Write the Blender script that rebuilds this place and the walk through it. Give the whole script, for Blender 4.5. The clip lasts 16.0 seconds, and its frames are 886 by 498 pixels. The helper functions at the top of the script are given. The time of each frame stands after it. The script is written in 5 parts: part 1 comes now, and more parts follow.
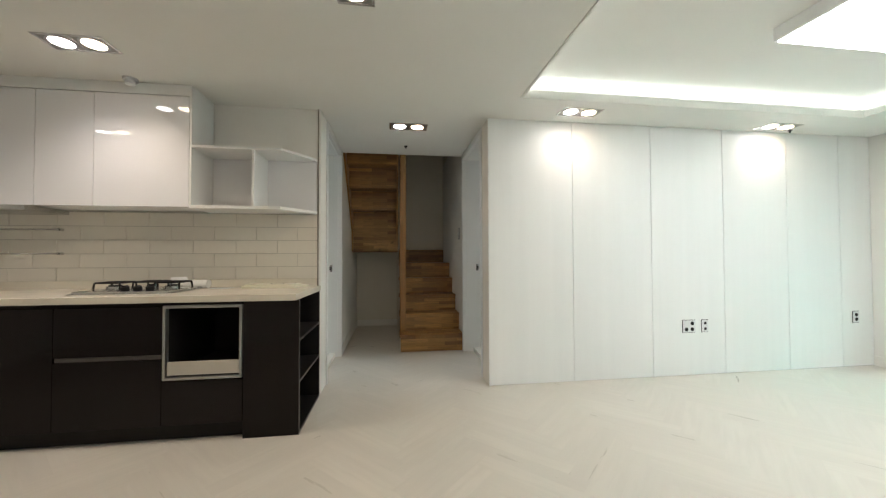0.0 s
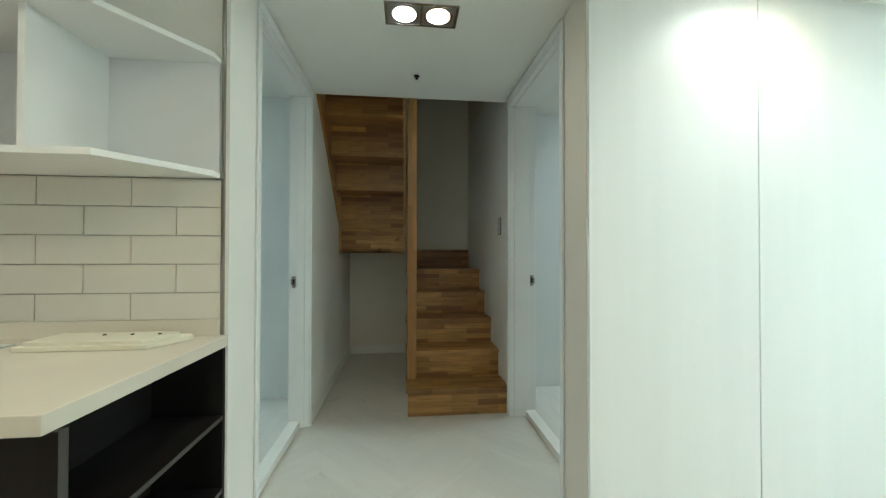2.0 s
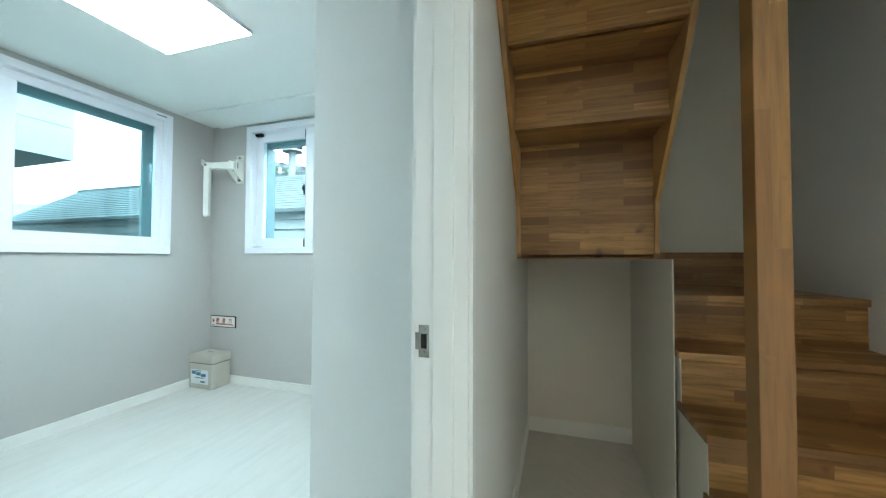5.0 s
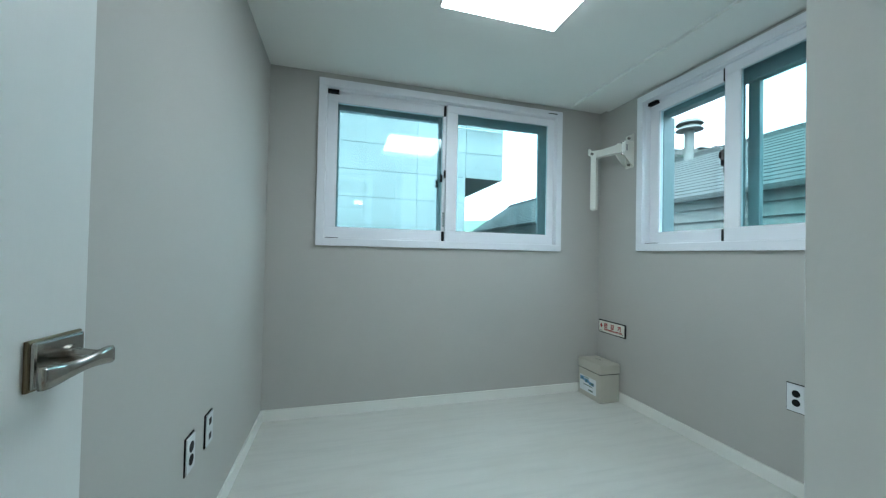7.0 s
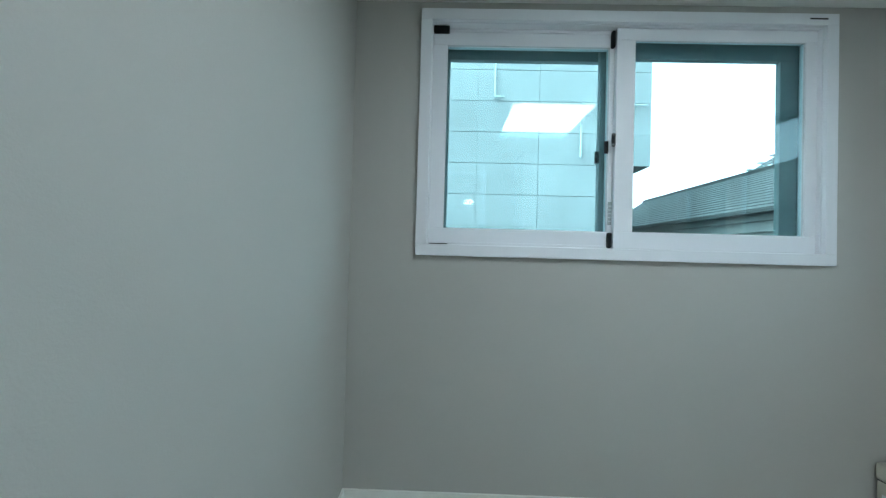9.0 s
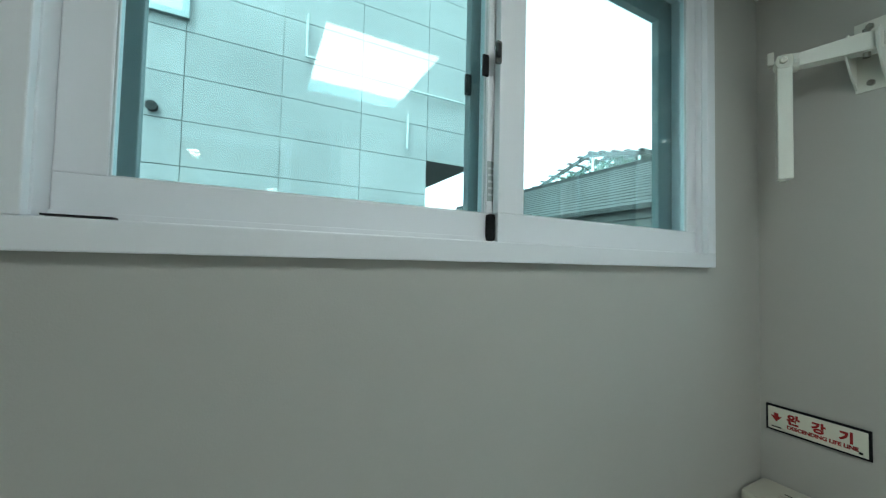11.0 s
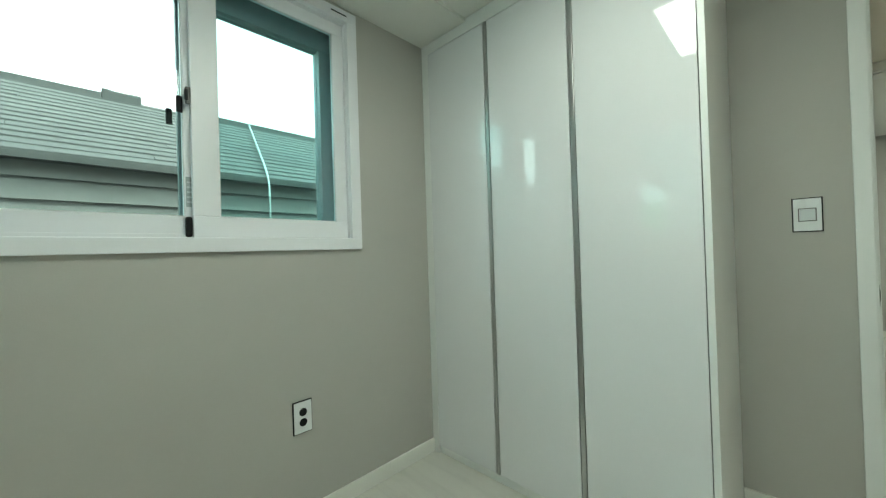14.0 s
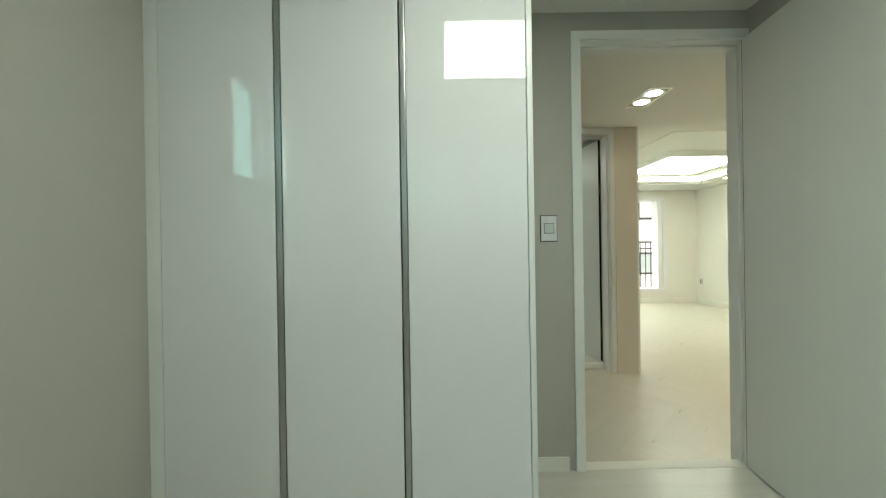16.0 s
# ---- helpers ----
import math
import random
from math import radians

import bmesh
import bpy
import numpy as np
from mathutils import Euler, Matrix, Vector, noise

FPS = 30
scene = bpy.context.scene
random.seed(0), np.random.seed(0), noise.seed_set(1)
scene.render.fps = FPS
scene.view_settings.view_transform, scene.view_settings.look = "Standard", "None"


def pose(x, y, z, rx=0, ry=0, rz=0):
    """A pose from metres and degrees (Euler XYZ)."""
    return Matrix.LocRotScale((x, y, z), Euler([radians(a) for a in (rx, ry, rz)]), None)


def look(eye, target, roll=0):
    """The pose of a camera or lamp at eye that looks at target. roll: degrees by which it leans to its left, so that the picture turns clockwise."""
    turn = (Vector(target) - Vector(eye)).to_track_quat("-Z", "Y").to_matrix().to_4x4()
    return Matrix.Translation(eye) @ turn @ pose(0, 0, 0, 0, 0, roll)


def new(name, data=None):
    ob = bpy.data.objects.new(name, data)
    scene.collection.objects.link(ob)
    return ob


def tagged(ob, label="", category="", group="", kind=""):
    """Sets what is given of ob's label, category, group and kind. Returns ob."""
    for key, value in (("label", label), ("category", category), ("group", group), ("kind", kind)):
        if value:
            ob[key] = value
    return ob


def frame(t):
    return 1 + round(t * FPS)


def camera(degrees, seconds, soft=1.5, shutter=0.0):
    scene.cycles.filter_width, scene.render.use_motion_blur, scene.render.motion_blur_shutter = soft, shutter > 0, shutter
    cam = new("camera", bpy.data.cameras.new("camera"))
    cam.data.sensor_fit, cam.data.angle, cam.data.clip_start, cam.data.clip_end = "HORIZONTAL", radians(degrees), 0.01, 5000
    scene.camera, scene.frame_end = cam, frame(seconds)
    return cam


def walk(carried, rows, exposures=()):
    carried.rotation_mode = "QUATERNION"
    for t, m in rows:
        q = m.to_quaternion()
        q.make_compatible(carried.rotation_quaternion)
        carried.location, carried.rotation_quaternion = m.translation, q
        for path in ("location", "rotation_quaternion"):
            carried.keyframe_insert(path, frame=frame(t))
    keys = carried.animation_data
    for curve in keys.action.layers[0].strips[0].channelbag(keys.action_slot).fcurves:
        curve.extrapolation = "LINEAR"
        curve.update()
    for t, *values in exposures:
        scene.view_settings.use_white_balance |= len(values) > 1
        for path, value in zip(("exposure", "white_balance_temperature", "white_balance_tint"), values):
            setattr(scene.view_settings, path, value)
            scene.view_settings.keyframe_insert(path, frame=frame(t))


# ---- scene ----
cam = camera(102.0, 16.0, soft=1.3)
PATH = [
    (0, (-0.063, -3.001, 1.105), (0.211, -1.02, 1.147), -0.2),
    (0.5, (-0.048, -2.59, 1.126), (0.283, -0.618, 1.148), -0.0),
    (1, (-0.008, -2.181, 1.162), (0.265, -0.2, 1.173), -0.1),
    (1.5, (-0.009, -1.785, 1.174), (0.19, 0.205, 1.181), 0.2),
    (2, (0.006, -1.399, 1.176), (0.211, 0.59, 1.198), 0.1),
    (2.5, (0.025, -1.018, 1.189), (0.18, 0.976, 1.218), 0.3),
    (3, (0.021, -0.658, 1.2), (0.104, 1.34, 1.242), 0.7),
    (5.3, (-0.476, 0.487, 1.16), (-1.394, 2.263, 1.216), 0.4),
    (5.5, (-0.480, 0.594, 1.149), (-1.633, 2.228, 1.205), 0.7),
    (6, (-0.634, 0.651, 1.133), (-2.153, 1.953, 1.19), 1.0),
    (6.5, (-0.803, 0.686, 1.147), (-2.568, 1.627, 1.192), 1.3),
    (7, (-0.943, 0.738, 1.156), (-2.867, 1.285, 1.188), 1.2),
    (7.5, (-1.138, 0.725, 1.148), (-3.129, 0.911, 1.196), 1.5),
    (8, (-1.369, 0.679, 1.196), (-3.369, 0.648, 1.228), 1.7),
    (8.2, (-1.469, 0.684, 1.206), (-3.467, 0.621, 1.234), 1.6),
    (10.5, (-2.561, 0.862, 1.213), (-4.5, 1.348, 1.265), 1.5),
    (11, (-2.771, 0.928, 1.2), (-4.549, 1.841, 1.275), 1.3),
    (11.5, (-2.891, 1.027, 1.172), (-4.353, 2.389, 1.267), 0.7),
    (12, (-2.964, 1.1, 1.157), (-3.978, 2.821, 1.265), 0.2),
    (12.5, (-2.991, 1.125, 1.178), (-3.421, 3.076, 1.266), -0.3),
    (13, (-2.911, 1.146, 1.162), (-2.638, 3.124, 1.269), -1.2),
    (13.5, (-2.872, 1.252, 1.182), (-1.899, 2.999, 1.231), -1.7),
    (14, (-2.806, 1.339, 1.188), (-1.373, 2.735, 1.203), -1.8),
    (14.5, (-2.747, 1.467, 1.199), (-1.021, 2.479, 1.186), -1.4),
    (15, (-2.699, 1.568, 1.179), (-0.789, 2.162, 1.17), -1.2),
    (15.5, (-2.649, 1.716, 1.175), (-0.664, 1.964, 1.175), -1.0),
    (16, (-2.612, 1.843, 1.198), (-0.612, 1.837, 1.192), -0.9),
]
EXPOSURE = [  # seconds, stops, kelvin, tint: the clip's camera adapts as it goes indoors
    (0.0, 1.86, 6450, 16),
    (0.5, 1.80, 6300, 13),
    (1.0, 1.86, 6300, 11),
    (1.5, 2.00, 6200, 8),
    (2.0, 2.14, 5950, 0),
    (2.5, 2.33, 5800, -2),
    (3.2, 2.7, 5750, -4),
    (5.3, 2.9, 5700, 6),
    (6.0, 2.28, 5600, 7),
    (7.0, 1.94, 5850, 7),
    (8.2, 1.78, 5800, 8),
    (10.5, 1.60, 6350, 6),
    (11.3, 1.49, 6500, 4),
    (12.5, 1.58, 6850, 2),
    (13.4, 1.84, 7200, -1),
    (14.0, 1.84, 7350, -1),
    (15.0, 1.91, 7550, -1),
    (16.0, 1.76, 7700, 1),
]
walk(cam, [(t, look(eye, target, roll)) for t, eye, target, roll in PATH], exposures=EXPOSURE)

# ---- world, sun and large lights ----
world = bpy.data.worlds.new("world")
scene.world = world
world.use_nodes = True
wn, wl = world.node_tree.nodes, world.node_tree.links
sky = wn.new("ShaderNodeTexSky")
sky.sky_type, sky.sun_disc = "NISHITA", False
sky.sun_elevation, sky.sun_rotation = radians(62), radians(140)
sky.dust_density, sky.air_density = 4.0, 1.0
pale = wn.new("ShaderNodeHueSaturation")
pale.inputs["Saturation"].default_value, pale.inputs["Value"].default_value = 0.2, 2.6
wl.new(sky.outputs["Color"], pale.inputs["Color"])
wl.new(pale.outputs["Color"], wn["Background"].inputs["Color"])
wn["Background"].inputs["Strength"].default_value = 0.15
sun = new("sun", bpy.data.lights.new("sun", "SUN"))
sun.data.energy, sun.data.angle, sun.data.color = 0.5, radians(15), (1.0, 0.97, 0.92)
sun.matrix_world = look((0, 0, 30), (-10, 12, 0))


def lamp(name, kind, place, target, watts, colour, **values):
    ob = new(name, bpy.data.lights.new(name, kind))
    ob.data.energy, ob.data.color = watts, colour
    if kind == "AREA":
        ob.data.shape, ob.data.size, ob.data.size_y = "RECTANGLE", values["size"][0], values["size"][1]
    elif kind == "SPOT":
        ob.data.spot_size, ob.data.spot_blend, ob.data.shadow_soft_size = radians(values["cone"]), 1.0, 0.045
    ob.matrix_world = look(place, target)
    return ob


SPOT_W = 4.0
WARM, COOL = (1.0, 0.80, 0.55), (1.0, 0.97, 0.92)
LED = (0.93, 1.0, 0.97)
CEIL, ROOM_CEIL = 2.30, 2.395
SINGLE = (-0.235, -1.368)
# The downlight at (3.3, -2.95) is an added fixture out of view.
DOWNLIGHTS = [(-1.80, -0.77), SINGLE, (0.075, 0.285), (1.47, -0.23), (3.48, -0.15), (3.3, -2.95), (-2.70, -1.42)]
for lx, ly in DOWNLIGHTS:
    for side, tone in ((-0.075, COOL), (0.075, WARM)) if (lx, ly) != SINGLE else ((0.0, WARM),):
        lamp("downlight_lamp", "SPOT", (lx + side, ly, CEIL - 0.006), (lx + side, ly, 0), SPOT_W * (2.2 if lx < -1 else 4.2 if lx < 0 else 0.36 if lx < 0.5 else 0.7), tone, cone=140 if lx < -1 else 165)
# ---- materials ----


def material(name):
    m = bpy.data.materials.new(name)
    m.use_nodes = True
    return m, m.node_tree.nodes, m.node_tree.links, m.node_tree.nodes["Principled BSDF"]


def position(n, l, scale=(1, 1, 1)):
    """World place, stretched; one texture runs on over neighbouring things."""
    geo = n.new("ShaderNodeNewGeometry")
    mp = n.new("ShaderNodeMapping")
    mp.inputs["Scale"].default_value = scale
    l.new(geo.outputs["Position"], mp.inputs["Vector"])
    return mp.outputs["Vector"]


def mixed(n, l, factor, a, b):
    mx = n.new("ShaderNodeMix")
    mx.data_type = "RGBA"
    for k, v in ((0, factor), (6, a), (7, b)):
        if isinstance(v, (tuple, float, int)):
            mx.inputs[k].default_value = (*v, 1) if isinstance(v, tuple) else v
        else:
            l.new(v, mx.inputs[k])
    return mx.outputs[2]


def ramp(n, l, source, lo, hi):
    r = n.new("ShaderNodeMapRange")
    r.inputs[1].default_value, r.inputs[2].default_value = lo, hi
    l.new(source, r.inputs[0])
    return r.outputs[0]


def noise_tex(n, l, vec, scale, detail=4.0, rough=0.55):
    t = n.new("ShaderNodeTexNoise")
    t.inputs["Scale"].default_value, t.inputs["Detail"].default_value, t.inputs["Roughness"].default_value = scale, detail, rough
    l.new(vec, t.inputs["Vector"])
    return t.outputs["Fac"]


def surface(name, col, rough, vary=0.06, bump=0.02, grain=160.0, metal=0.0, coat=0.0, stretch=(1, 1, 1), spec=0.5, uneven=0.07):
    """A plain painted or moulded surface: cloudy tone, fine grain, uneven gloss."""
    m, n, l, p = material(name)
    v = position(n, l, stretch)
    cloud, fine = noise_tex(n, l, v, 1.7), noise_tex(n, l, v, grain, 3.0)
    dark = tuple(c * (1 - vary) for c in col)
    lite = tuple(min(1.0, c * (1 + vary)) for c in col)
    c1 = mixed(n, l, ramp(n, l, cloud, 0.3, 0.7), dark, lite)
    c2 = mixed(n, l, ramp(n, l, fine, 0.35, 0.65), c1, tuple(c * (1 - vary * 0.7) for c in col))
    l.new(mixed(n, l, 0.35, c1, c2), p.inputs["Base Color"])
    r = n.new("ShaderNodeMapRange")
    r.inputs[3].default_value, r.inputs[4].default_value = max(0.0, rough - uneven), min(1.0, rough + uneven)
    l.new(cloud, r.inputs[0])
    l.new(r.outputs[0], p.inputs["Roughness"])
    p.inputs["Metallic"].default_value, p.inputs["Coat Weight"].default_value = metal, coat
    p.inputs["Coat Roughness"].default_value, p.inputs["Specular IOR Level"].default_value = 0.04, spec
    if bump:
        b = n.new("ShaderNodeBump")
        b.inputs["Strength"].default_value, b.inputs["Distance"].default_value = bump, 0.003
        l.new(fine, b.inputs["Height"])
        l.new(b.outputs["Normal"], p.inputs["Normal"])
    return m


def glowing(name, col, strength):
    m, n, l, p = material(name)
    p.inputs["Base Color"].default_value = (0.9, 0.9, 0.9, 1)
    p.inputs["Emission Color"].default_value = (*col, 1)
    p.inputs["Emission Strength"].default_value = strength
    return m


def laminated(name, along, light, dark, stave=(0.34, 0.042)):
    """Finger-jointed solid-wood board; along: the axes of the staves' length and of their width."""
    m, n, l, p = material(name)
    geo = n.new("ShaderNodeNewGeometry")
    sep = n.new("ShaderNodeSeparateXYZ")
    l.new(geo.outputs["Position"], sep.inputs[0])
    add = n.new("ShaderNodeMath")
    l.new(sep.outputs["Y"], add.inputs[0])
    l.new(sep.outputs["Z"], add.inputs[1])
    pick = {"x": sep.outputs["X"], "y": sep.outputs["Y"], "z": sep.outputs["Z"], "s": add.outputs[0]}
    com = n.new("ShaderNodeCombineXYZ")
    l.new(pick[along[0]], com.inputs[0])
    l.new(pick[along[1]], com.inputs[1])
    br = n.new("ShaderNodeTexBrick")
    br.offset, br.offset_frequency, br.squash = 0.43, 2, 1.0
    for k, v in (("Scale", 1.0), ("Mortar Size", 0.0006), ("Mortar Smooth", 0.2), ("Bias", 0.0), ("Brick Width", stave[0]), ("Row Height", stave[1])):
        br.inputs[k].default_value = v
    br.inputs["Color1"].default_value, br.inputs["Color2"].default_value = (0, 0, 0, 1), (1, 1, 1, 1)
    br.inputs["Mortar"].default_value = (0.25, 0.25, 0.25, 1)
    l.new(com.outputs[0], br.inputs["Vector"])
    mp = n.new("ShaderNodeMapping")
    mp.inputs["Scale"].default_value = (3.0, 42.0, 1.0)
    l.new(com.outputs[0], mp.inputs["Vector"])
    shift = n.new("ShaderNodeVectorMath")
    shift.operation = "MULTIPLY_ADD"
    l.new(br.outputs["Color"], shift.inputs[0])
    shift.inputs[1].default_value = (17, 9, 5)
    l.new(mp.outputs[0], shift.inputs[2])
    fib = noise_tex(n, l, shift.outputs[0], 1.6, 6.0, 0.65)
    knot = noise_tex(n, l, com.outputs[0], 9.0, 2.0)
    base = mixed(n, l, br.outputs["Color"], dark, light)
    mid = tuple((a + b) * 0.42 for a, b in zip(light, dark))
    c = mixed(n, l, ramp(n, l, fib, 0.42, 0.75), base, tuple(k * 0.55 for k in mid))
    c = mixed(n, l, ramp(n, l, knot, 0.66, 0.8), c, tuple(k * 0.4 for k in mid))
    l.new(c, p.inputs["Base Color"])
    p.inputs["Roughness"].default_value = 0.42
    b = n.new("ShaderNodeBump")
    b.inputs["Strength"].default_value, b.inputs["Distance"].default_value = 0.08, 0.002
    l.new(fib, b.inputs["Height"])
    l.new(b.outputs["Normal"], p.inputs["Normal"])
    return m


def floor_material(name, tone, turn):
    """Pale washed-oak sheet floor: long faint planks, soft cloudy streaks, satin."""
    m, n, l, p = material(name)
    geo = n.new("ShaderNodeNewGeometry")
    mp = n.new("ShaderNodeMapping")
    mp.inputs["Rotation"].default_value = (0, 0, radians(turn))
    l.new(geo.outputs["Position"], mp.inputs["Vector"])
    br = n.new("ShaderNodeTexBrick")
    br.offset, br.offset_frequency = 0.37, 2
    for k, v in (("Scale", 1.0), ("Mortar Size", 0.0007), ("Mortar Smooth", 0.6), ("Bias", 0.0), ("Brick Width", 0.92), ("Row Height", 0.118)):
        br.inputs[k].default_value = v
    br.inputs["Color1"].default_value, br.inputs["Color2"].default_value, br.inputs["Mortar"].default_value = (0.4, 0.4, 0.4, 1), (0.62, 0.62, 0.62, 1), (0.15, 0.15, 0.15, 1)
    l.new(mp.outputs[0], br.inputs["Vector"])
    st = n.new("ShaderNodeMapping")
    st.inputs["Scale"].default_value = (1.6, 14.0, 1.0)
    l.new(mp.outputs[0], st.inputs["Vector"])
    streak, cloud = noise_tex(n, l, st.outputs[0], 1.3, 6.0, 0.6), noise_tex(n, l, mp.outputs[0], 2.4, 3.0)
    c = mixed(n, l, br.outputs["Color"], tuple(k * 0.955 for k in tone), tuple(min(1, k * 1.03) for k in tone))
    c = mixed(n, l, ramp(n, l, streak, 0.45, 0.8), c, tuple(k * 0.86 for k in tone))
    c = mixed(n, l, ramp(n, l, cloud, 0.5, 0.85), c, tuple(k * q for k, q in zip(tone, (0.93, 0.915, 0.89))))
    l.new(c, p.inputs["Base Color"])
    r = n.new("ShaderNodeMapRange")
    r.inputs[3].default_value, r.inputs[4].default_value = 0.24, 0.36
    l.new(streak, r.inputs[0])
    l.new(r.outputs[0], p.inputs["Roughness"])
    b = n.new("ShaderNodeBump")
    b.inputs["Strength"].default_value, b.inputs["Distance"].default_value = 0.05, 0.002
    l.new(streak, b.inputs["Height"])
    l.new(b.outputs["Normal"], p.inputs["Normal"])
    return m


def plank_material(name, tone):
    """Pale washed oak; each plank has its own tone, streaks along its length and uneven gloss."""
    m, n, l, p = material(name)
    uv, oi, geo = n.new("ShaderNodeUVMap"), n.new("ShaderNodeObjectInfo"), n.new("ShaderNodeNewGeometry")
    uv.uv_map = "grain"
    add, wrap = n.new("ShaderNodeMath"), n.new("ShaderNodeMath")
    l.new(oi.outputs["Random"], add.inputs[0])
    l.new(geo.outputs["Random Per Island"], add.inputs[1])
    wrap.operation = "FRACT"
    l.new(add.outputs[0], wrap.inputs[0])
    own = wrap.outputs[0]
    shift = n.new("ShaderNodeVectorMath")
    shift.operation = "MULTIPLY_ADD"
    l.new(own, shift.inputs[0])
    shift.inputs[1].default_value = (41, 23, 7)
    l.new(uv.outputs[0], shift.inputs[2])
    st = n.new("ShaderNodeMapping")
    st.inputs["Scale"].default_value = (2.2, 22.0, 1.0)
    l.new(shift.outputs[0], st.inputs["Vector"])
    streak = noise_tex(n, l, st.outputs[0], 1.2, 6.0, 0.6)
    cloud = noise_tex(n, l, position(n, l), 1.1, 3.0)
    c = mixed(n, l, own, tuple(k * 0.95 for k in tone), tuple(min(1, k * 1.03) for k in tone))
    c = mixed(n, l, ramp(n, l, streak, 0.42, 0.85), c, tuple(k * 0.91 for k in tone))
    c = mixed(n, l, ramp(n, l, cloud, 0.45, 0.9), c, tuple(k * q for k, q in zip(tone, (0.95, 0.935, 0.91))))
    l.new(c, p.inputs["Base Color"])
    r, both = n.new("ShaderNodeMapRange"), n.new("ShaderNodeMath")
    both.operation = "MULTIPLY_ADD"
    both.inputs[1].default_value = 0.5
    l.new(own, both.inputs[0])
    l.new(streak, both.inputs[2])
    r.inputs[2].default_value, r.inputs[3].default_value, r.inputs[4].default_value = 1.3, 0.22, 0.40
    l.new(both.outputs[0], r.inputs[0])
    l.new(r.outputs[0], p.inputs["Roughness"])
    b = n.new("ShaderNodeBump")
    b.inputs["Strength"].default_value, b.inputs["Distance"].default_value = 0.06, 0.002
    l.new(streak, b.inputs["Height"])
    l.new(b.outputs["Normal"], p.inputs["Normal"])
    return m


def pane_material(name, tint, gloss=1.0):
    """Thin tinted window glass: clear with the glass's own colour, mirror gloss by angle."""
    m, n, l, p = material(name)
    clear, shine, mix, lw = n.new("ShaderNodeBsdfTransparent"), n.new("ShaderNodeBsdfGlossy"), n.new("ShaderNodeMixShader"), n.new("ShaderNodeLayerWeight")
    clear.inputs["Color"].default_value = (*tint, 1)
    shine.inputs["Roughness"].default_value = 0.0
    lw.inputs["Blend"].default_value = 0.5
    power, scale = n.new("ShaderNodeMath"), n.new("ShaderNodeMath")
    power.operation, scale.operation = "POWER", "MULTIPLY_ADD"
    power.inputs[1].default_value = 5.0
    scale.inputs[1].default_value, scale.inputs[2].default_value = 0.9 * gloss, 0.045 * gloss
    l.new(lw.outputs["Facing"], power.inputs[0])
    l.new(power.outputs[0], scale.inputs[0])
    l.new(scale.outputs[0], mix.inputs[0])
    l.new(clear.outputs[0], mix.inputs[1])
    l.new(shine.outputs[0], mix.inputs[2])
    l.new(mix.outputs[0], n["Material Output"].inputs["Surface"])
    return m


def concrete_material(name, col):
    m, n, l, p = material(name)
    v = position(n, l)
    a, b, c3 = noise_tex(n, l, v, 0.9, 5.0), noise_tex(n, l, v, 6.0, 6.0, 0.7), noise_tex(n, l, v, 60.0, 3.0)
    oi = n.new("ShaderNodeObjectInfo")
    c = mixed(n, l, ramp(n, l, a, 0.3, 0.7), tuple(k * 0.85 for k in col), tuple(k * 1.1 for k in col))
    c = mixed(n, l, ramp(n, l, b, 0.45, 0.8), c, tuple(k * 0.8 for k in col))
    hs = n.new("ShaderNodeHueSaturation")
    l.new(c, hs.inputs["Color"])
    r = n.new("ShaderNodeMapRange")
    r.inputs[3].default_value, r.inputs[4].default_value = 0.92, 1.08
    l.new(oi.outputs["Random"], r.inputs[0])
    l.new(r.outputs[0], hs.inputs["Value"])
    l.new(hs.outputs[0], p.inputs["Base Color"])
    p.inputs["Roughness"].default_value = 0.8
    bp = n.new("ShaderNodeBump")
    bp.inputs["Strength"].default_value, bp.inputs["Distance"].default_value = 0.2, 0.01
    l.new(c3, bp.inputs["Height"])
    l.new(bp.outputs["Normal"], p.inputs["Normal"])
    return m


CEILING = surface("ceiling_paper", (0.80, 0.80, 0.76), 0.75, 0.02, 0.06, 220)
WALL_WHITE = surface("white_wallpaper", (0.80, 0.79, 0.75), 0.65, 0.02, 0.08, 180)
WALL_PANEL = surface("white_panel", (0.82, 0.83, 0.82), 0.42, 0.02, 0.05, 90, stretch=(6, 6, 0.25))
WALL_GREY = surface("grey_wallpaper", (0.464, 0.447, 0.415), 0.7, 0.03, 0.12, 240)
WALL_BEIGE = surface("beige_wallpaper", (0.70, 0.648, 0.578), 0.7, 0.03, 0.1, 200)
TRIM = surface("white_trim", (0.80, 0.81, 0.80), 0.4, 0.02, 0.02, 120, uneven=0.02)
PVC = surface("white_pvc", (0.80, 0.80, 0.83), 0.36, 0.015, 0.0, 200, uneven=0.015)
# Outer sashes' backlit shade is in this colour; the neighbour's window frame reuses it.
PVC_SHADED = surface("grey_shaded_pvc", (0.21, 0.26, 0.27), 0.35, 0.04, 0.02, 120)
DOORSKIN = surface("door_skin", (0.70, 0.71, 0.69), 0.42, 0.02, 0.05, 70, stretch=(5, 5, 0.3))
BASEBOARD = surface("baseboard_film", (0.80, 0.79, 0.74), 0.4, 0.03, 0.03, 90)
GLOSS_WHITE = surface("gloss_white_door", (0.765, 0.765, 0.785), 0.010, 0.015, 0.0, 60, spec=0.95, uneven=0.003)
CARCASS = surface("white_melamine", (0.78, 0.79, 0.78), 0.35, 0.02, 0.02, 150)
GLOSS_DARK = surface("gloss_dark_brown", (0.0065, 0.0043, 0.0039), 0.14, 0.12, 0.0, 90, coat=0.05, spec=0.2)
